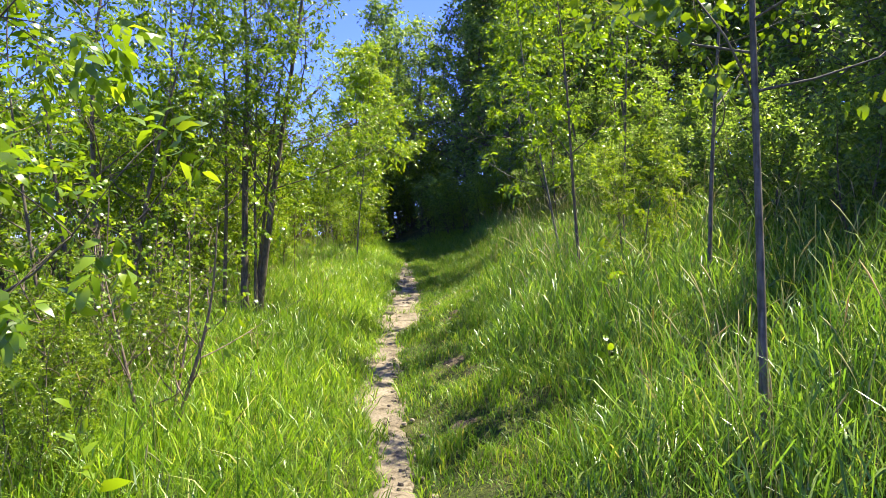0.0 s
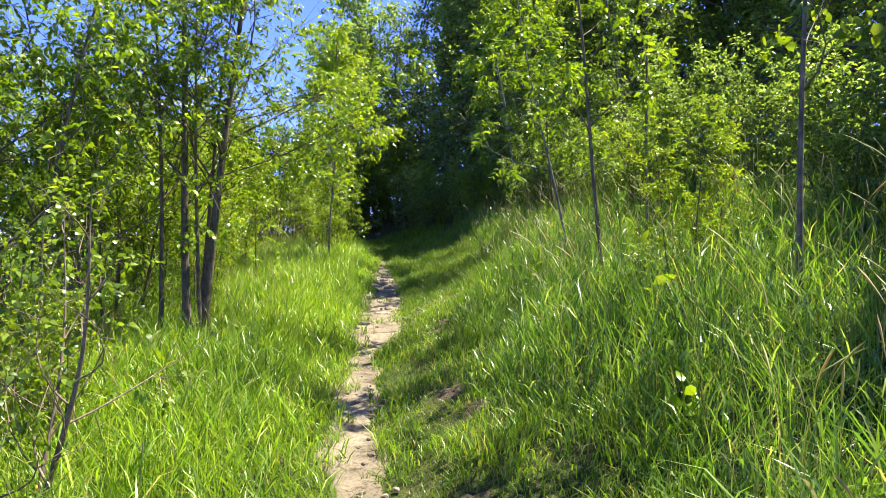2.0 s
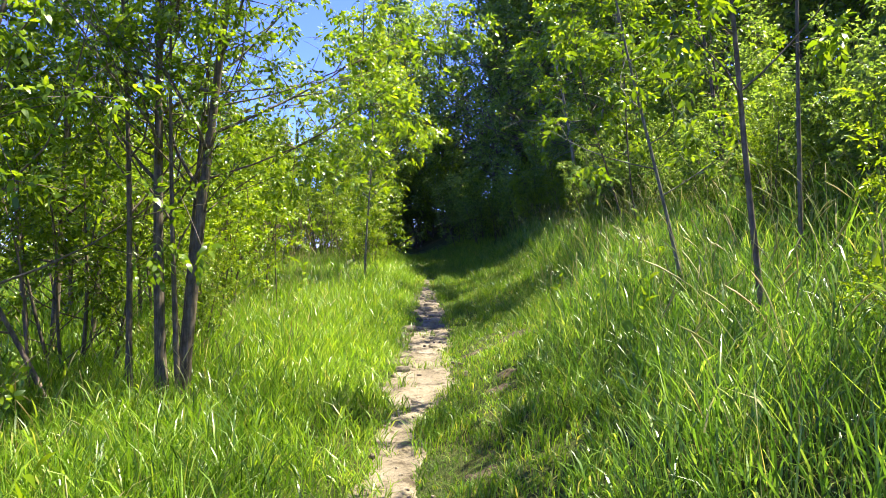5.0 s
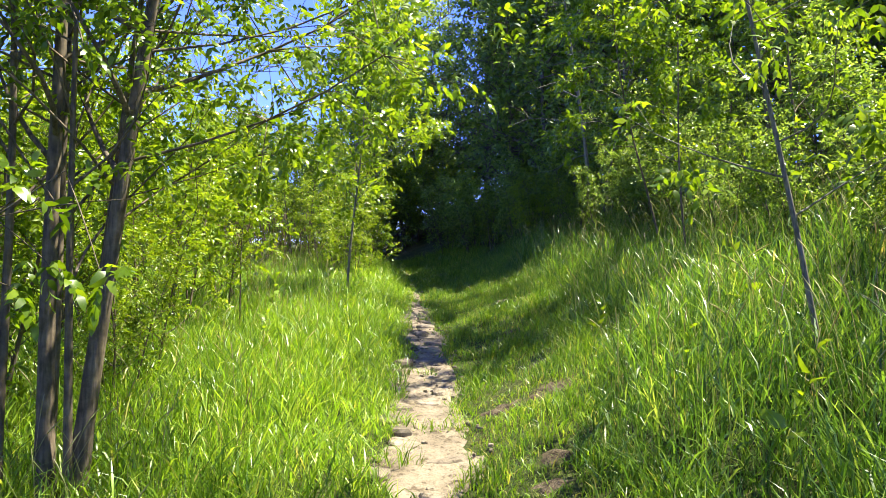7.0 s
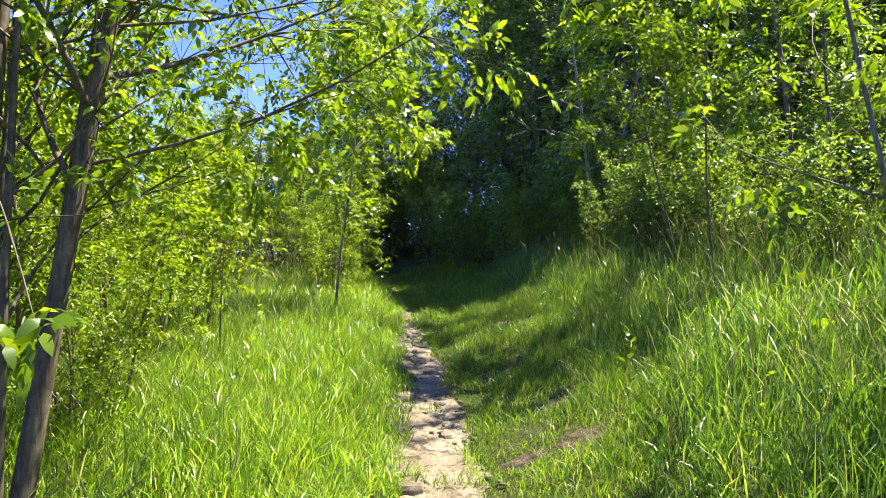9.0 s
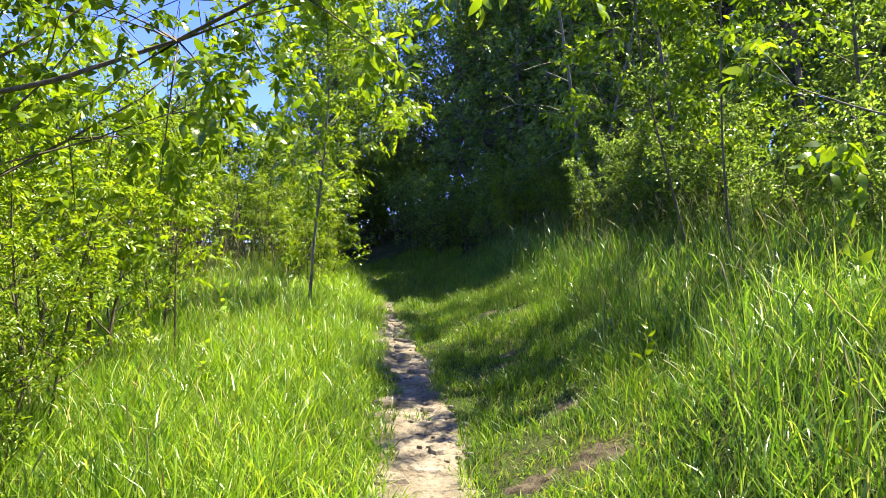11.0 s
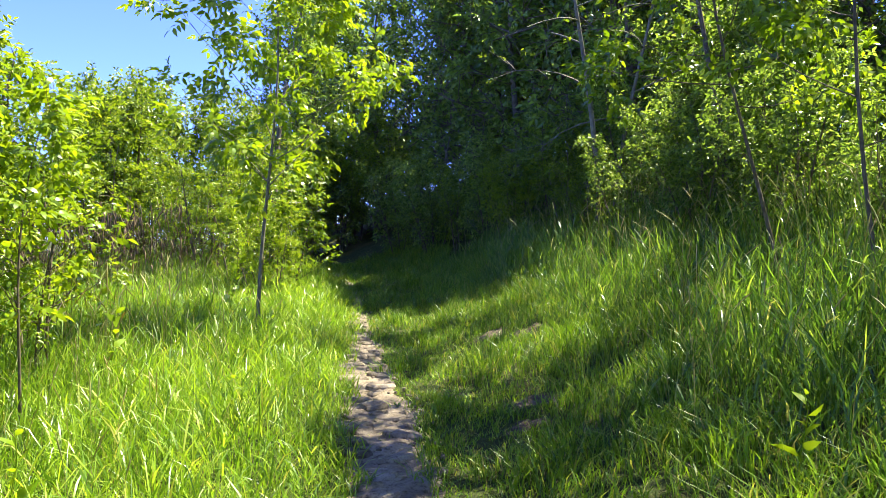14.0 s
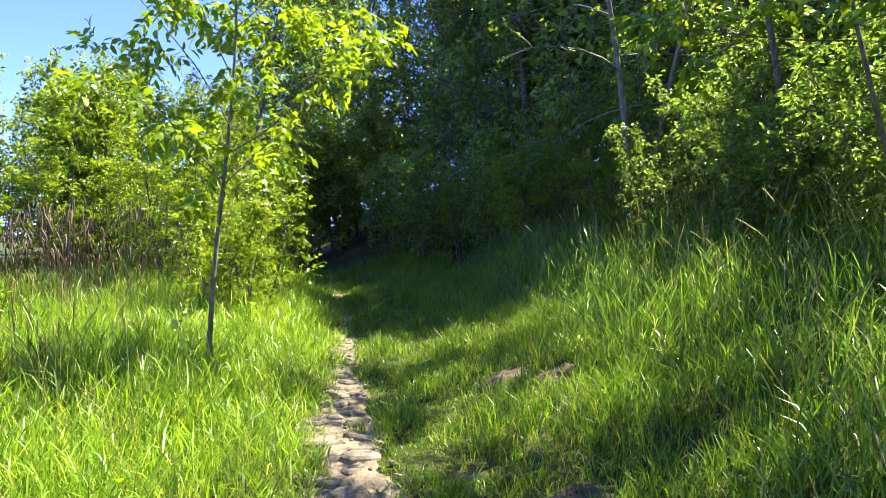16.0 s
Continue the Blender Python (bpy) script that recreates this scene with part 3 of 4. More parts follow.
for x, y, s in ((2.4, 20.2, 0.7), (1.75, 22.0, 0.65), (0.95, 23.5, 0.7), (0.3, 25.4, 0.8),
                (-1.9, 30.4, 1.1), (-0.6, 30.0, 1.1), (-2.35, 3.7, 0.38), (-2.75, 4.6, 0.42), (-2.3, 5.1, 0.36), (-3.1, 3.8, 0.45), (-2.1, 2.9, 0.34)):
    again(bush_a, x, y, 131 * y, s)
for x, y, s in ((-5.2, 24.6, 0.95), (-6.6, 24.8, 1.0), (-8.3, 24.4, 1.0), (-9.8, 24.0, 1.05)):
    again(bush_c, x, y, 70 * x, s)

# ---- woodland ----
wood_a = stand(plant("woodland_tree", "tall dark green broadleaf tree in the wood", "tree", 41,
                     [(0, 0, 10.5, 0.3, 0.2, 0.12)], 0.05, 60, 2.5, 7, "simple", 0.165, FOREST, BARK, fine=False, taper=0.55, tilt=(-0.1, 0.6), leafy=1.0, group="woodland trees"), 8.2, 8.6, 0, 0.85)
wood_b = stand(plant("woodland_tree", "dense leafy woodland tree with a grey trunk", "tree", 42,
                     [(0, 0, 9.0, -0.3, 0.1, 0.09), (0.3, 0.2, 8.0, 0.8, 0.4, 0.07)], 0.06, 32, 2.2, 7, "simple", 0.155, FOREST, BARK_GREY, fine=False, taper=0.5, tilt=(-0.1, 0.7), leafy=1.0, group="woodland trees"), 7.4, 14.2, 0, 0.72)
wood_c = stand(plant("field_tree", "sunlit round-topped tree at the meadow edge", "tree", 43,
                     [(0, 0, 6.0, 0.3, 0.1, 0.08), (0.3, 0.2, 5.4, 0.8, 0.4, 0.06)], 0.08, 26, 1.9, 7, "simple", 0.15, SHRUB, BARK, fine=False, taper=0.45, tilt=(0.0, 0.7), leafy=1.0, group="meadow edge trees"), -7.5, 26.0, 0, 0.72)
# (6.6, 5.4), (6.8, 2.6), (4.5, 4.6), (6.4, 7.4) are added to shade the bank
for x, y, s, b in ((5.5, 17.6, 0.6, 0), (4.2, 20.8, 0.96, 1), (4.4, 23.6, 0.95, 0), (2.6, 25.4, 1.0, 1), (1.9, 28.6, 0.85, 0), (-0.6, 32.5, 1.0, 1), (8.4, 16.4, 1.0, 1), (7.0, 23.0, 1.2, 0),
                   (4.4, 27.5, 1.2, 0), (8.6, 12.0, 0.75, 0), (6.6, 5.4, 0.75, 1), (6.8, 2.6, 0.75, 0), (6.2, 0.2, 0.7, 1), (4.5, 4.6, 0.42, 0), (6.4, 7.4, 0.7, 1), (6.1, 9.8, 0.72, 0), (4.9, 6.4, 0.5, 1), (4.6, 1.6, 0.5, 1), (8.6, 5.0, 0.75, 1), (8.6, 1.2, 0.8, 0), (10.5, 7.4, 1.2, 0), (9.0, -2.0, 1.0, 1), (9.6, 19.0, 1.3, 1),
                   (2.6, 33.0, 1.2, 1), (7.5, 29.0, 1.3, 1), (-2.6, 38.0, 1.1, 0), (11.0, 13.5, 1.3, 1), (5.6, 36.0, 1.4, 0), (-2.9, 30.5, 0.8, 1), (-4.4, 35.0, 0.9, 0), (9.0, 26.0, 1.2, 0), (11.5, 22.0, 1.3, 1), (5.0, 31.5, 1.2, 1), (8.0, 18.8, 0.95, 1),
                   (3.4, 28.6, 1.2, 1), (5.8, 26.0, 1.25, 1), (1.2, 31.0, 1.1, 0), (-1.6, 35.0, 1.1, 1), (3.4, 38.0, 1.4, 1), (8.8, 22.0, 1.3, 0)):
    again((wood_a, wood_b)[b], x, y, rs.uniform(0, 360), s * rs.uniform(0.95, 1.05))
for x, y, s in ((-10.5, 24.0, 0.95), (-5.0, 28.0, 0.9), (-8.8, 31.0, 1.05), (-12.5, 29.0, 1.1), (-14.0, 21.0, 1.0), (-4.8, 34.0, 1.0), (-17.0, 26.0, 1.2), (-10.5, 36.0, 1.2),
                (-3.8, 26.2, 0.85), (-5.9, 25.2, 0.9), (-9.2, 26.2, 1.0), (-12.2, 25.2, 1.0), (-7.0, 28.5, 1.0), (-15.0, 24.0, 1.1)):
    again(wood_c, x, y, rs.uniform(0, 360), 0.76 * s * rs.uniform(0.95, 1.05))
stand(plant("bare_tree", "half-dead tree with pale bare arching branches", "tree", 44,
            [(0, 0, 5.6, -0.6, -0.4, 0.05), (0.2, 0.1, 5.0, 0.5, -0.3, 0.04)], 0.35, 12, 1.9, 5, "simple", 0.06, SHRUB, BARK_PALE, tilt=(-0.1, 0.6), leafy=0.3, lift=-0.25), 2.4, 18.6)
stand(plant("woodland_pole", "straight bare-stemmed tree leaning at the wood's edge", "tree", 45,
            [(0, 0, 6.5, 0.5, 0.2, 0.07)], 0.55, 14, 1.5, 5, "simple", 0.09, SHRUB, BARK_GREY, tilt=(0.1, 0.8)), -2.75, 22.5)

# ---- grass ----


def blades(rng, x, y, h, w, bend, seg=2, lift=0.0, out=0.0):
    """Curved blades rooted at x, y on the ground, or lift above it on a stalk, leaning out from the start."""
    n = len(x)
    root = np.stack([x, y, height(x, y) - 0.02 + lift], -1)
    az = rng.uniform(0, 2 * np.pi, n)
    lean = np.stack([np.cos(az), np.sin(az), np.zeros(n)], -1)
    fa = rng.uniform(0, 2 * np.pi, n)
    face = np.stack([np.cos(fa), np.sin(fa), np.zeros(n)], -1)
    h, w, bend = h[:, None], w[:, None], bend[:, None]
    up = np.array([0, 0, 1.0])
    lv = []
    for t, ww in (((0.0, 0.8), (0.5, 1.0)) if seg == 2 else ((0.0, 0.7), (0.4, 1.0), (0.75, 0.7))):
        c = root + up * h * t * (1 - 0.25 * bend * t) + lean * h * (out * t + bend * t * t)
        lv += [c - face * w * 0.5 * ww, c + face * w * 0.5 * ww]
    lv.append(root + up * h * (1 - 0.45 * bend) + lean * h * (out + bend))
    k = len(lv)
    v = np.stack(lv, 1).reshape(-1, 3)
    o = np.arange(n)[:, None] * k
    q = [o + np.array([[0, 1, 3, 2]])] + ([o + np.array([[2, 3, 5, 4]])] if seg == 3 else [])
    return v, o + np.array([[k - 3, k - 2, k - 1]]), np.concatenate(q)


def sward(rng, x, y, h, w0, w1, bend):
    """A stand of grass: thin culms, and on most of them leaf blades that spring from the stalk and arch outward."""
    a = rng.random(len(x)) < 0.4
    m, k = int(a.sum()), int((~a).sum())
    tall_part = int(m * 0.7)
    xa, ya, ha = x[a], y[a], h[a]
    made = [blades(rng, xa[:tall_part], ya[:tall_part], ha[:tall_part] * 0.9, rng.uniform(w0, 0.7 * w1, tall_part), rng.uniform(0.03, bend, tall_part)),
            blades(rng, xa[tall_part:], ya[tall_part:], ha[tall_part:] * 1.05, rng.uniform(w0, w1, m - tall_part), rng.uniform(0.03, bend, m - tall_part), 3)]
    hb = h[~a]
    ln = np.minimum(0.55 * hb + 0.03, rng.uniform(0.09, 0.22, k))
    made.append(blades(rng, x[~a], y[~a], ln, rng.uniform(1.4 * w0, 1.1 * w1, k), rng.uniform(0.1, 0.9, k), 2, hb * rng.uniform(0.0, 0.72, k), 0.36))
    return made


def scatter(rng, n, x0, x1, y0, y1):
    return rng.uniform(x0, x1, n), rng.uniform(y0, y1, n)


def turf(name, label, mat, parts):
    vs, ts, qs, o = [], [], [], 0
    for v, t, q in parts:
        vs.append(v)
        ts.append(t + o)
        qs.append(q + o)
        o += len(v)
    ob = new(name, mesh_np(name, np.concatenate(vs), np.concatenate(ts), np.concatenate(qs), mat))
    return tagged(ob, label, "grass", kind="stuff")


def gaps(x, y):
    """Where a sward stands thick (1) or thin (-1)."""
    return np.sin(x * 6.1 + np.sin(y * 3.3) * 1.5) * np.sin(y * 5.2 + np.sin(x * 4.1) * 1.5) * 0.7 + 0.5 * np.sin(x * 14.0 + y * 5.0) * np.sin(y * 12.0 - x * 4.0)


def offsets(x, y):
    return x - path_x(y), half_width(y)


rg = np.random.default_rng(77)
# long meadow grass
near_parts = []
x, y = scatter(rg, 225000, -4.6, 0.2, 0.6, 22.5)
d, w = offsets(x, y)
ragged = 0.08 * np.sin(y * 6 + 1) * np.sin(y * 1.7) + 0.06 * np.sin(y * 15) + 0.04
tall = np.clip((-d - w - 0.05 + ragged) / 0.55, 0, 1)
thin = np.where(d < -3.2, 0.6, 1.0) * np.maximum(1 - tall, 0.45 + 0.55 * np.clip(0.5 + 0.9 * gaps(x, y), 0, 1))
keep = (d < -w + 0.05 + ragged) & (rg.random(len(x)) < thin)
x, y, tall = x[keep], y[keep], tall[keep]
clump = 0.5 + 0.5 * np.sin(x * 2.3 + np.sin(y * 1.7)) * np.sin(y * 2.1 + np.sin(x * 2.9))
h = (0.14 + 0.28 * tall * (0.5 + 0.75 * clump)) * rg.uniform(0.5, 1.4, len(x))
near_parts += sward(rg, x, y, h, 0.003, 0.0105, 0.7)
x, y = scatter(rg, 32000, -12, -3.6, 1, 27)
near_parts.append(blades(rg, x, y, rg.uniform(0.25, 0.6, len(x)), rg.uniform(0.016, 0.028, len(x)), rg.uniform(0.1, 0.6, len(x))))
x, y = scatter(rg, 16000, -4.5, 1.5, 22, 34)
d, w = offsets(x, y)
k = (d < -0.6)
near_parts.append(blades(rg, x[k], y[k], rg.uniform(0.25, 0.6, k.sum()), rg.uniform(0.012, 0.02, k.sum()), rg.uniform(0.1, 0.6, k.sum())))
x, y = scatter(rg, 11000, -4.2, -0.6, 1.0, 20)
d, w = offsets(x, y)
k = (d < -w - 0.45) & (rg.random(len(x)) < 0.25 + 0.75 * (np.sin(x * 2.2 + y) * np.sin(y * 1.4) > 0.1))
near_parts.append(blades(rg, x[k], y[k], rg.uniform(0.28, 0.5, k.sum()), rg.uniform(0.007, 0.012, k.sum()), rg.uniform(0.2, 0.75, k.sum()), 3))
rb = np.random.default_rng(404)
x, y = scatter(rb, 14000, -6, 5, -6, 0.3)
d, w = offsets(x, y)
k = np.abs(d) > w + 0.25
near_parts.append(blades(rb, x[k], y[k], rb.uniform(0.15, 0.4, k.sum()), rb.uniform(0.014, 0.024, k.sum()), rb.uniform(0.2, 0.75, k.sum()), 2))
turf("meadow_grass", "long bright green meadow grass swaying in sun", MEADOW, near_parts)

def shoulder(y):
    """How far from the trail the short grass reaches before the tall bank grass begins."""
    return 0.82 + 0.22 * np.sin(y * 1.9) + 0.85 * np.clip((y - 10) / 5, 0, 1)


# worn bare spots beside the trail
BARE_SPOTS = ((0.34, 10.26, 0.24), (0.28, 13.3, 0.22), (0.12, 4.3, 0.16), (0.3, 5.6, 0.18), (0.1, 8.6, 0.16), (0.45, 16.0, 0.28), (0.75, 15.6, 0.24), (0.9, 18.6, 0.22), (-0.05, 14.4, 0.16), (-0.1, 6.9, 0.14), (0.43, 13.8, 0.26), (0.4, 11.3, 0.22), (-0.05, 10.25, 0.2), (0.14, 6.1, 0.24), (0.19, 9.0, 0.18))
for cx, cy, cr in BARE_SPOTS:
    ra, aa = np.meshgrid(np.linspace(0.02, 1, 7), np.linspace(0, 2 * np.pi, 25)[:-1], indexing="ij")
    rr = 0.62 * cr * ra * (1 + 0.25 * np.sin(aa * 3 + cx * 9) + 0.12 * np.sin(aa * 7 + cy))
    bx, by = cx + rr * 1.3 * np.cos(aa), cy + rr * np.sin(aa)
    bz = height(bx, by) + 0.012 + 0.012 * np.sin(bx * 40) * np.sin(by * 37) - 0.05 * ra ** 6
    i6, j6 = np.meshgrid(np.arange(6), np.arange(24), indexing="ij")
    bq = np.stack([i6 * 24 + j6, (i6 + 1) * 24 + j6, (i6 + 1) * 24 + (j6 + 1) % 24, i6 * 24 + (j6 + 1) % 24], -1).reshape(-1, 4)
    tagged(new("dirt_patch", mesh_np("dirt_patch", np.stack([bx, by, bz], -1).reshape(-1, 3), quads=bq, mat=DARK_SOIL, smooth=True)),
           "bare patch of trodden soil in short grass", "dirt patch", "bare soil patches")

# short grass on the trail's shoulder
x, y = scatter(rg, 210000, -2.2, 2.0, 1.2, 27)
d, w = offsets(x, y)
wide = shoulder(y)
bare = np.sin(x * 5.1 + y * 1.3) * np.sin(y * 3.7 - x * 2.0) + 0.5 * np.sin(x * 11 - y * 2.3) * np.sin(y * 8.3 + x * 3.1)
for cx, cy, cr in BARE_SPOTS:
    bare = np.maximum(bare, 2.0 - 1.0 * np.hypot((x - cx) / 1.3, y - cy) / (0.62 * cr))
patchy = np.sin(x * 7.0 + y * 2.1) * np.sin(y * 5.3 - x * 3.0) + 0.4 * np.sin(y * 17.0)
onway = (np.abs(d) < w + 0.02) & (patchy > np.where(y > 9, 0.72, 0.95)) & (rg.random(len(x)) < 0.6)
k = onway | ((d > w - 0.07) & (d < w + wide + 0.3) & ((bare < 1.05) | (rg.random(len(x)) < 0.15))) | ((y > 20.5) & (np.abs(d) < 0.75))
x, y, d, wide, bare = x[k], y[k], d[k], wide[k], bare[k]
tuft = np.clip(0.5 - 0.55 * bare, 0, 1.2) ** 1.6
h = (0.055 + 0.14 * tuft + 0.09 * np.clip(d - 0.6, 0, 1.5)) * rg.uniform(0.5, 1.5, len(x))
turf("short_grass", "short trodden grass along the trail edge", LAWN, [blades(rg, x, y, h, rg.uniform(0.0035, 0.01, len(x)), rg.uniform(0.2, 0.9, len(x)))])

# tall bank grass
bank_parts = []
x, y = scatter(rg, 185000, 0.0, 4.0, 0.6, 22.5)
d, w = offsets(x, y)
edge = np.clip((d - w - shoulder(y)) / 0.6, 0, 1)
k = (edge > 0.02) & (rg.random(len(x)) < np.where(d > 2.8, 0.5, 1.0) * (0.42 + 0.58 * np.clip(0.5 + 0.9 * gaps(x, y), 0, 1)))
x, y, edge = x[k], y[k], edge[k]
clump = 0.5 + 0.5 * np.sin(x * 2.9 + np.sin(y * 1.9)) * np.sin(y * 2.4 + np.sin(x * 2.2))
h = (0.1 + 0.4 * edge * (0.5 + 0.75 * clump)) * rg.uniform(0.5, 1.4, len(x))
bank_parts += sward(rg, x, y, h, 0.003, 0.0115, 0.7)
x, y = scatter(rg, 26000, 0.5, 12, 0, 36)
d, w = offsets(x, y)
k = (d > 3.0) | ((y > 24) & (d > 0.9))
bank_parts.append(blades(rg, x[k], y[k], rg.uniform(0.3, 0.7, k.sum()), rg.uniform(0.014, 0.024, k.sum()), rg.uniform(0.1, 0.6, k.sum())))
x, y = scatter(rg, 9000, 0.6, 3.4, 1.0, 20)
d, w = offsets(x, y)
k = (d > w + shoulder(y) + 0.25) & (rg.random(len(x)) < 0.25 + 0.75 * (np.sin(x * 2.2 + y * 1.3) * np.sin(y * 1.6) > 0.1))
bank_parts.append(blades(rg, x[k], y[k], rg.uniform(0.35, 0.75, k.sum()), rg.uniform(0.007, 0.012, k.sum()), rg.uniform(0.1, 0.7, k.sum()), 3))
turf("bank_grass", "tall bank grass, its green darkened and blued for shade", BANK, bank_parts)

# ---- seed stalks, weeds and reeds ----


def stalks(rng, x, y, h, head, bend):
    """Thin stalks, each with a slim seed head on its nodding top."""
    vs, qs, o = [], [], 0
    for i in range(len(x)):
        az = rng.uniform(0, 6.28)
        d = np.array([math.cos(az), math.sin(az), 0])
        t = np.array([0, 0.45, 0.8, 0.86, 0.94, 1.0])[:, None]
        b = bend[i]
        pts = np.array([x[i], y[i], float(height(x[i], y[i])) - 0.02]) + np.array([0, 0, 1.0]) * h[i] * (t - 0.4 * b * t ** 3) + d * h[i] * b * t ** 2.5
        v, q = tube(pts, np.array([0.0016, 0.0014, 0.0011, head * 0.7, head, 0.0008]), 3)
        vs.append(v)
        qs.append(q + o)
        o += len(v)
    return np.concatenate(vs), np.concatenate(qs)


rk = np.random.default_rng(91)
x, y = scatter(rk, 1500, 0.2, 3.4, 1.5, 22)
d, w = offsets(x, y)
k = d > shoulder(y) + 0.5
v, q = stalks(rk, x[k], y[k], rk.uniform(0.6, 1.05, k.sum()), 0.0045, rk.uniform(0.05, 0.45, k.sum()))
tagged(new("seed_stalks", mesh_np("seed_stalks", v, quads=q, mat=SEED)), "pale nodding grass seed heads over the bank", "grass", kind="stuff")
x, y = scatter(rk, 1300, -5.5, -0.8, 1.5, 22)
d, w = offsets(x, y)
k = d < -0.9
v, q = stalks(rk, x[k], y[k], rk.uniform(0.45, 0.75, k.sum()), 0.004, rk.uniform(0.05, 0.4, k.sum()))
tagged(new("seed_stalks", mesh_np("seed_stalks", v, quads=q, mat=SEED)), "thin grass seed stalks above the sunny meadow", "grass", kind="stuff")
x, y = rk.normal(-5.2, 1.6, 650), rk.normal(20.8, 1.3, 650)
k = x < -3.2
v, q = stalks(rk, x[k], y[k], rk.uniform(0.6, 1.6, k.sum()), 0.012, rk.uniform(0.0, 0.2, k.sum()))
tagged(new("dry_reeds", mesh_np("dry_reeds", v * 1.0, quads=q, mat=DRY)), "stand of dry brown reeds behind the meadow", "reed", kind="stuff")
x, y = rk.normal(-2.8, 0.28, 60), rk.normal(14.5, 0.5, 60)
v, q = stalks(rk, x, y, rk.uniform(0.7, 1.15, 60), 0.006, rk.uniform(0.0, 0.3, 60))
tagged(new("reed_tuft", mesh_np("reed_tuft", v, quads=q, mat=SEED)), "tuft of tall brown-headed stalks in the meadow", "reed", kind="stuff")


def weed(seed, h, n, size, mat):
    rng = np.random.default_rng(seed)
    root = thing("weed", "broad-leaved light green weed growing among grass", "weed", "weeds")
    p = stem(rng, h, (rng.normal() * 0.05, rng.normal() * 0.05), n=6)
    v, q = tube(p, np.linspace(0.005, 0.002, 6), 5)
    part("stalk", mesh_np("stalk", v, quads=q, mat=mat, smooth=True), root)
    for i in range(n):
        f = 0.35 + 0.65 * i / (n - 1)
        a = np.array([[np.interp(f, np.linspace(0, 1, 6), p[:, c]) for c in range(3)]])
        az = i * 2.4 + rng.normal() * 0.2
        wv = unit(np.array([[math.cos(az), math.sin(az), 0.25 + 0.6 * f]]))
        v, t3, q4 = leaves(rng, a, wv, size * (1.2 - 0.5 * f), 0.42, 0.2)
        part("leaf", mesh_np("leaf", v, tris=t3, quads=q4, mat=mat), root)
    return root


weed_a, weed_b = weed(3, 0.62, 9, 0.14, YOUNG), weed(4, 0.48, 7, 0.12, YOUNG)
stand(weed_a, 0.95, 7.85)
stand(weed_b, 1.32, 7.3)
for x, y, s, b in ((0.95, 9.0, 1.0, 1), (1.7, 9.8, 1.1, 0), (-2.7, 14.2, 1.0, 0), (-1.7, 15.6, 0.9, 1), (-2.2, 11.6, 1.0, 1), (-3.2, 15.0, 1.1, 0), (-1.6, 13.2, 0.8, 1), (-2.4, 16.9, 1.2, 0),
                   (1.1, 4.0, 1.0, 1), (1.5, 5.4, 1.1, 0), (-1.2, 3.0, 0.9, 1), (-1.8, 5.2, 1.0, 0), (-1.5, 2.4, 1.1, 0), (-2.2, 3.1, 1.1, 0), (0.9, 11.2, 0.8, 1), (-1.9, 18.2, 1.0, 0)):
    again((weed_a, weed_b)[b], x, y, rs.uniform(0, 360), s)

# ---- fallen branches ----


def fallen_branch(seed, length, radius, tilt):
    rng = np.random.default_rng(seed)
    root = thing("fallen_branch", "dead bare brown branch lying in the grass", "branch", "fallen branches")
    t = np.linspace(0, 1, 8)
    p = np.stack([length * t, 0.06 * length * np.sin(t * 5), length * tilt * t + 0.02], -1)
    v, q = tube(p, radius * (1 - 0.7 * t), 6)
    part("limb", mesh_np("limb", v, quads=q, mat=TWIG, smooth=True), root)
    for i in range(4):
        a = p[2 + i]
        dv = unit(np.array([0.6, rng.choice((-1, 1)) * 0.6, rng.uniform(0.0, 0.5)]))
        v, q = tube(a + dv * length * 0.3 * np.linspace(0, 1, 4)[:, None], radius * np.array([0.5, 0.4, 0.3, 0.15]), 4)
        part("twig", mesh_np("twig", v, quads=q, mat=TWIG, smooth=True), root)
    return root


stand(fallen_branch(1, 1.3, 0.014, 0.42), -2.35, 4.1, 172)
stand(fallen_branch(2, 0.45, 0.01, 0.3), 1.15, 14.15, 12)
stand(fallen_branch(3, 0.9, 0.012, 0.35), -3.3, 6.2, 150)

# ---- white-flowered shrub ----
elder = stand(plant("flowering_shrub", "leafy shrub with flat clusters of white flowers", "shrub", 51,
                    [(0, 0, 1.9, 0.2, 0.0, 0.016), (0.15, 0.1, 1.7, 0.5, 0.2, 0.014), (-0.15, 0.0, 1.6, -0.4, 0.1, 0.014)], 0.2, 9, 0.6, 4, "simple", 0.07, SHRUB, BARK), -2.25, 19.4)
rf = np.random.default_rng(8)
for i in range(9):
    a = rf.uniform(0, 6.28)
    c = np.array([0.15 + 0.55 * math.cos(a), 0.5 * math.sin(a), rf.uniform(0.9, 1.9)])
    n = 60
    off = rf.normal(size=(n, 3)) * np.array([0.035, 0.035, 0.008])
    v, t3, q4 = leaves(rf, c + off, unit(rf.normal(size=(n, 3)) * np.array([1, 1, 0.3])), 0.014, 0.9, fine=False)
    tagged(part("flower_cluster", mesh_np("flower_cluster", v, tris=t3, mat=FLOWER), elder, "white flower cluster"), kind="stuff")

# ---- stones set in the trail ----


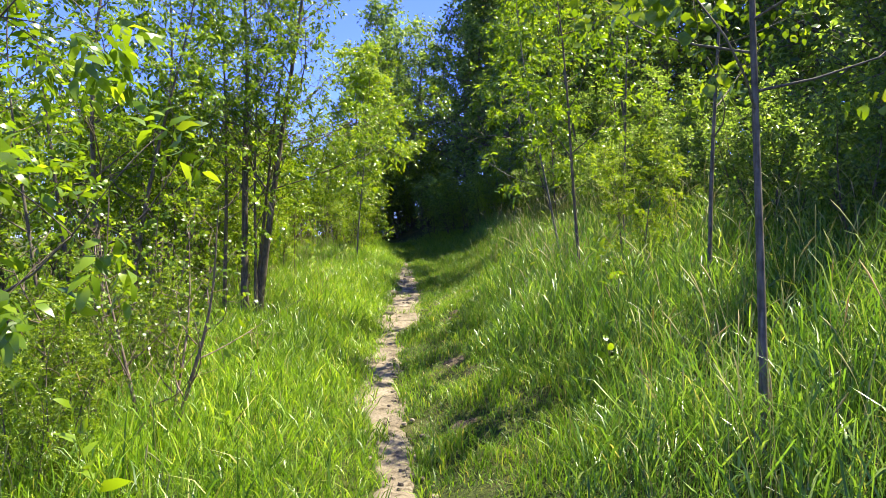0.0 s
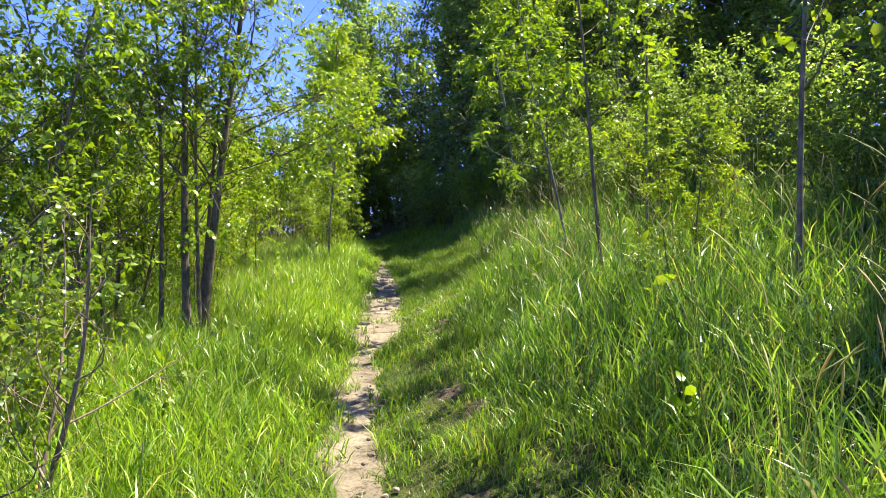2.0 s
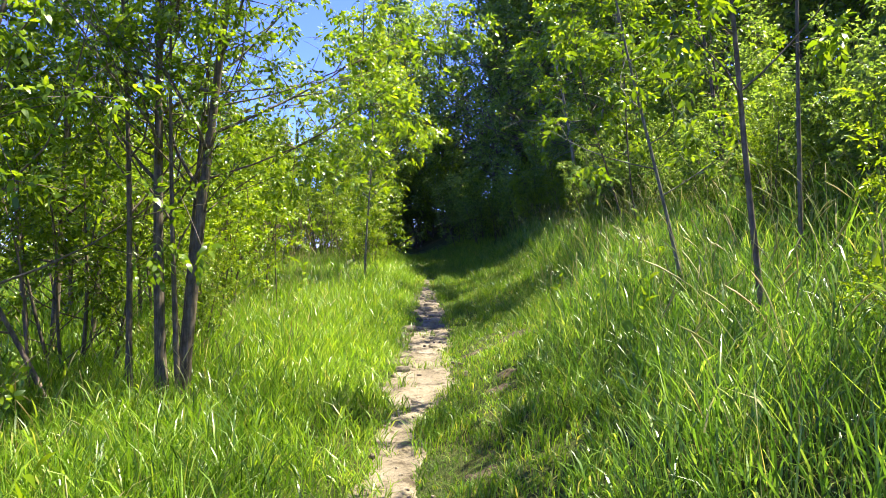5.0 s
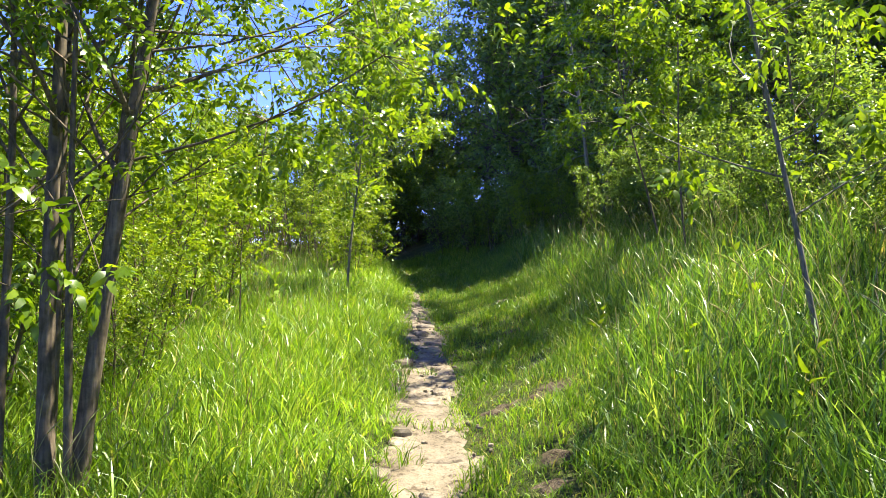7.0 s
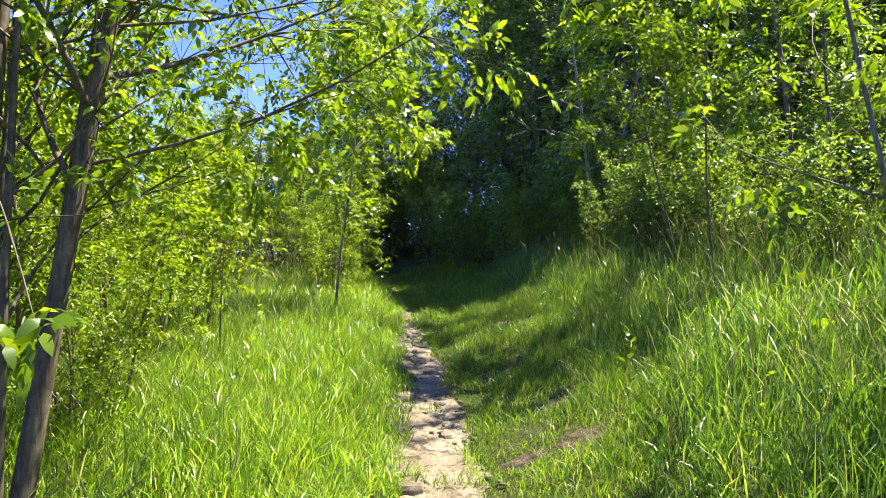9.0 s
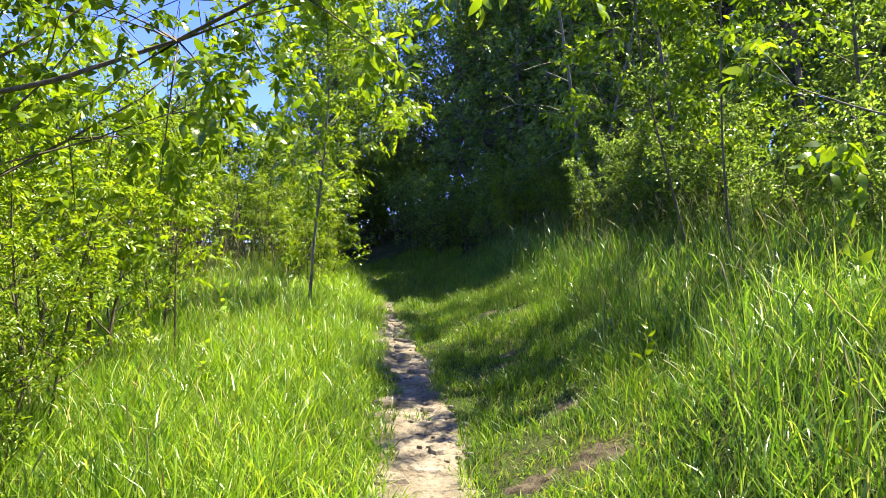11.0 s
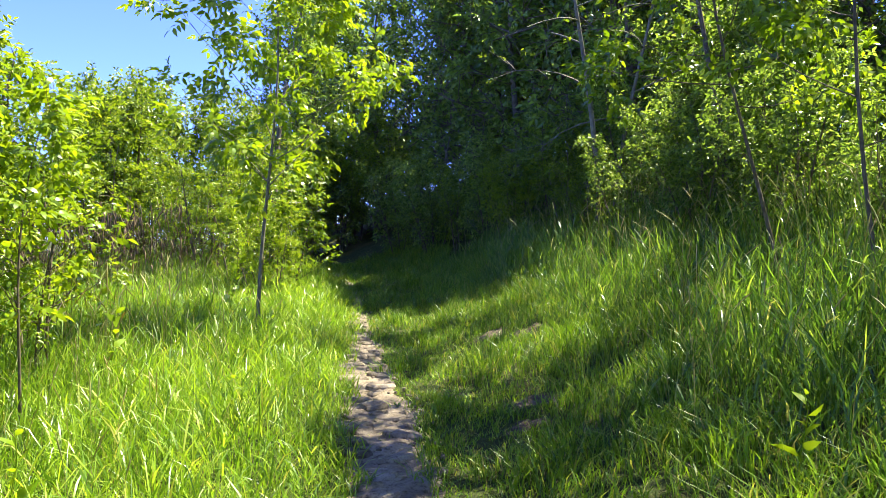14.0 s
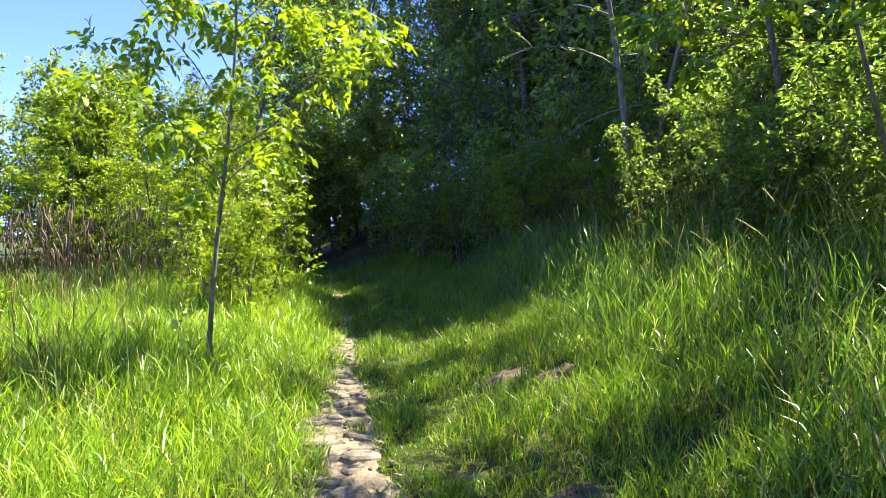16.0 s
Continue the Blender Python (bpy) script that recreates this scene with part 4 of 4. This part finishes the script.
def stone_mesh(rng, sx, sy, sz):
    bm = bmesh.new()
    for i in range(9):
        a = 6.283 * (i + rng.uniform(-0.3, 0.3)) / 9
        f = rng.uniform(0.8, 1.05)
        bm.verts.new((sx * f * math.cos(a), sy * f * math.sin(a), -sz))
        bm.verts.new((sx * f * 0.97 * math.cos(a + 0.1), sy * f * 0.97 * math.sin(a + 0.1), sz * rng.uniform(0.25, 0.5)))
        bm.verts.new((sx * f * 0.8 * math.cos(a), sy * f * 0.8 * math.sin(a), sz * rng.uniform(0.85, 1.1)))
    bmesh.ops.convex_hull(bm, input=bm.verts[:])
    me = bpy.data.meshes.new("stone")
    bm.to_mesh(me)
    bm.free()
    me.materials.append(STONE)
    return me


rst = random.Random(21)
shapes = [stone_mesh(rst, rst.uniform(0.08, 0.2), rst.uniform(0.07, 0.13), rst.uniform(0.026, 0.042)) for _ in range(16)]
yy = 8.2
while yy < 19.6:
    wd = float(half_width(yy))
    for _ in range(1 if yy < 13 else rst.choice((1, 2))):
        xx = float(path_x(yy)) + rst.uniform(-1.0, 0.5) * wd
        st = new("stone", rst.choice(shapes))
        st.matrix_basis = pose(xx, yy + rst.uniform(-0.08, 0.08), float(height(xx, yy)) + rst.uniform(0.004, 0.018), rst.uniform(-6, 8), rst.uniform(-6, 6), rst.uniform(-28, 28) + rst.choice((0, 180)))
        tagged(st, "flat tan stone half sunk in the dirt trail", "stone", "trail stones")
    yy += rst.uniform(0.18, 0.36) if yy < 13 else rst.uniform(0.15, 0.27)
block = new("stone", stone_mesh(rst, 0.12, 0.07, 0.05))
block.matrix_basis = pose(-0.87, 12.2, float(height(-0.87, 12.2)) + 0.03, 8, 0, 30)
tagged(block, "upright angular brown stone at the trail's edge", "stone", "trail stones")
pebbles = [stone_mesh(rst, rst.uniform(0.012, 0.038), rst.uniform(0.01, 0.028), rst.uniform(0.006, 0.012)) for _ in range(9)]
for _ in range(190):
    yy = rst.uniform(2, 19)
    xx = float(path_x(yy)) + rst.uniform(-1.1, 1.4) * float(half_width(yy))
    st = new("pebble", rst.choice(pebbles))
    st.matrix_basis = pose(xx, yy, float(height(xx, yy)) + 0.024, 0, 0, rst.uniform(0, 360))
    tagged(st, "small loose pebble on the dirt trail", "pebble", "trail pebbles")
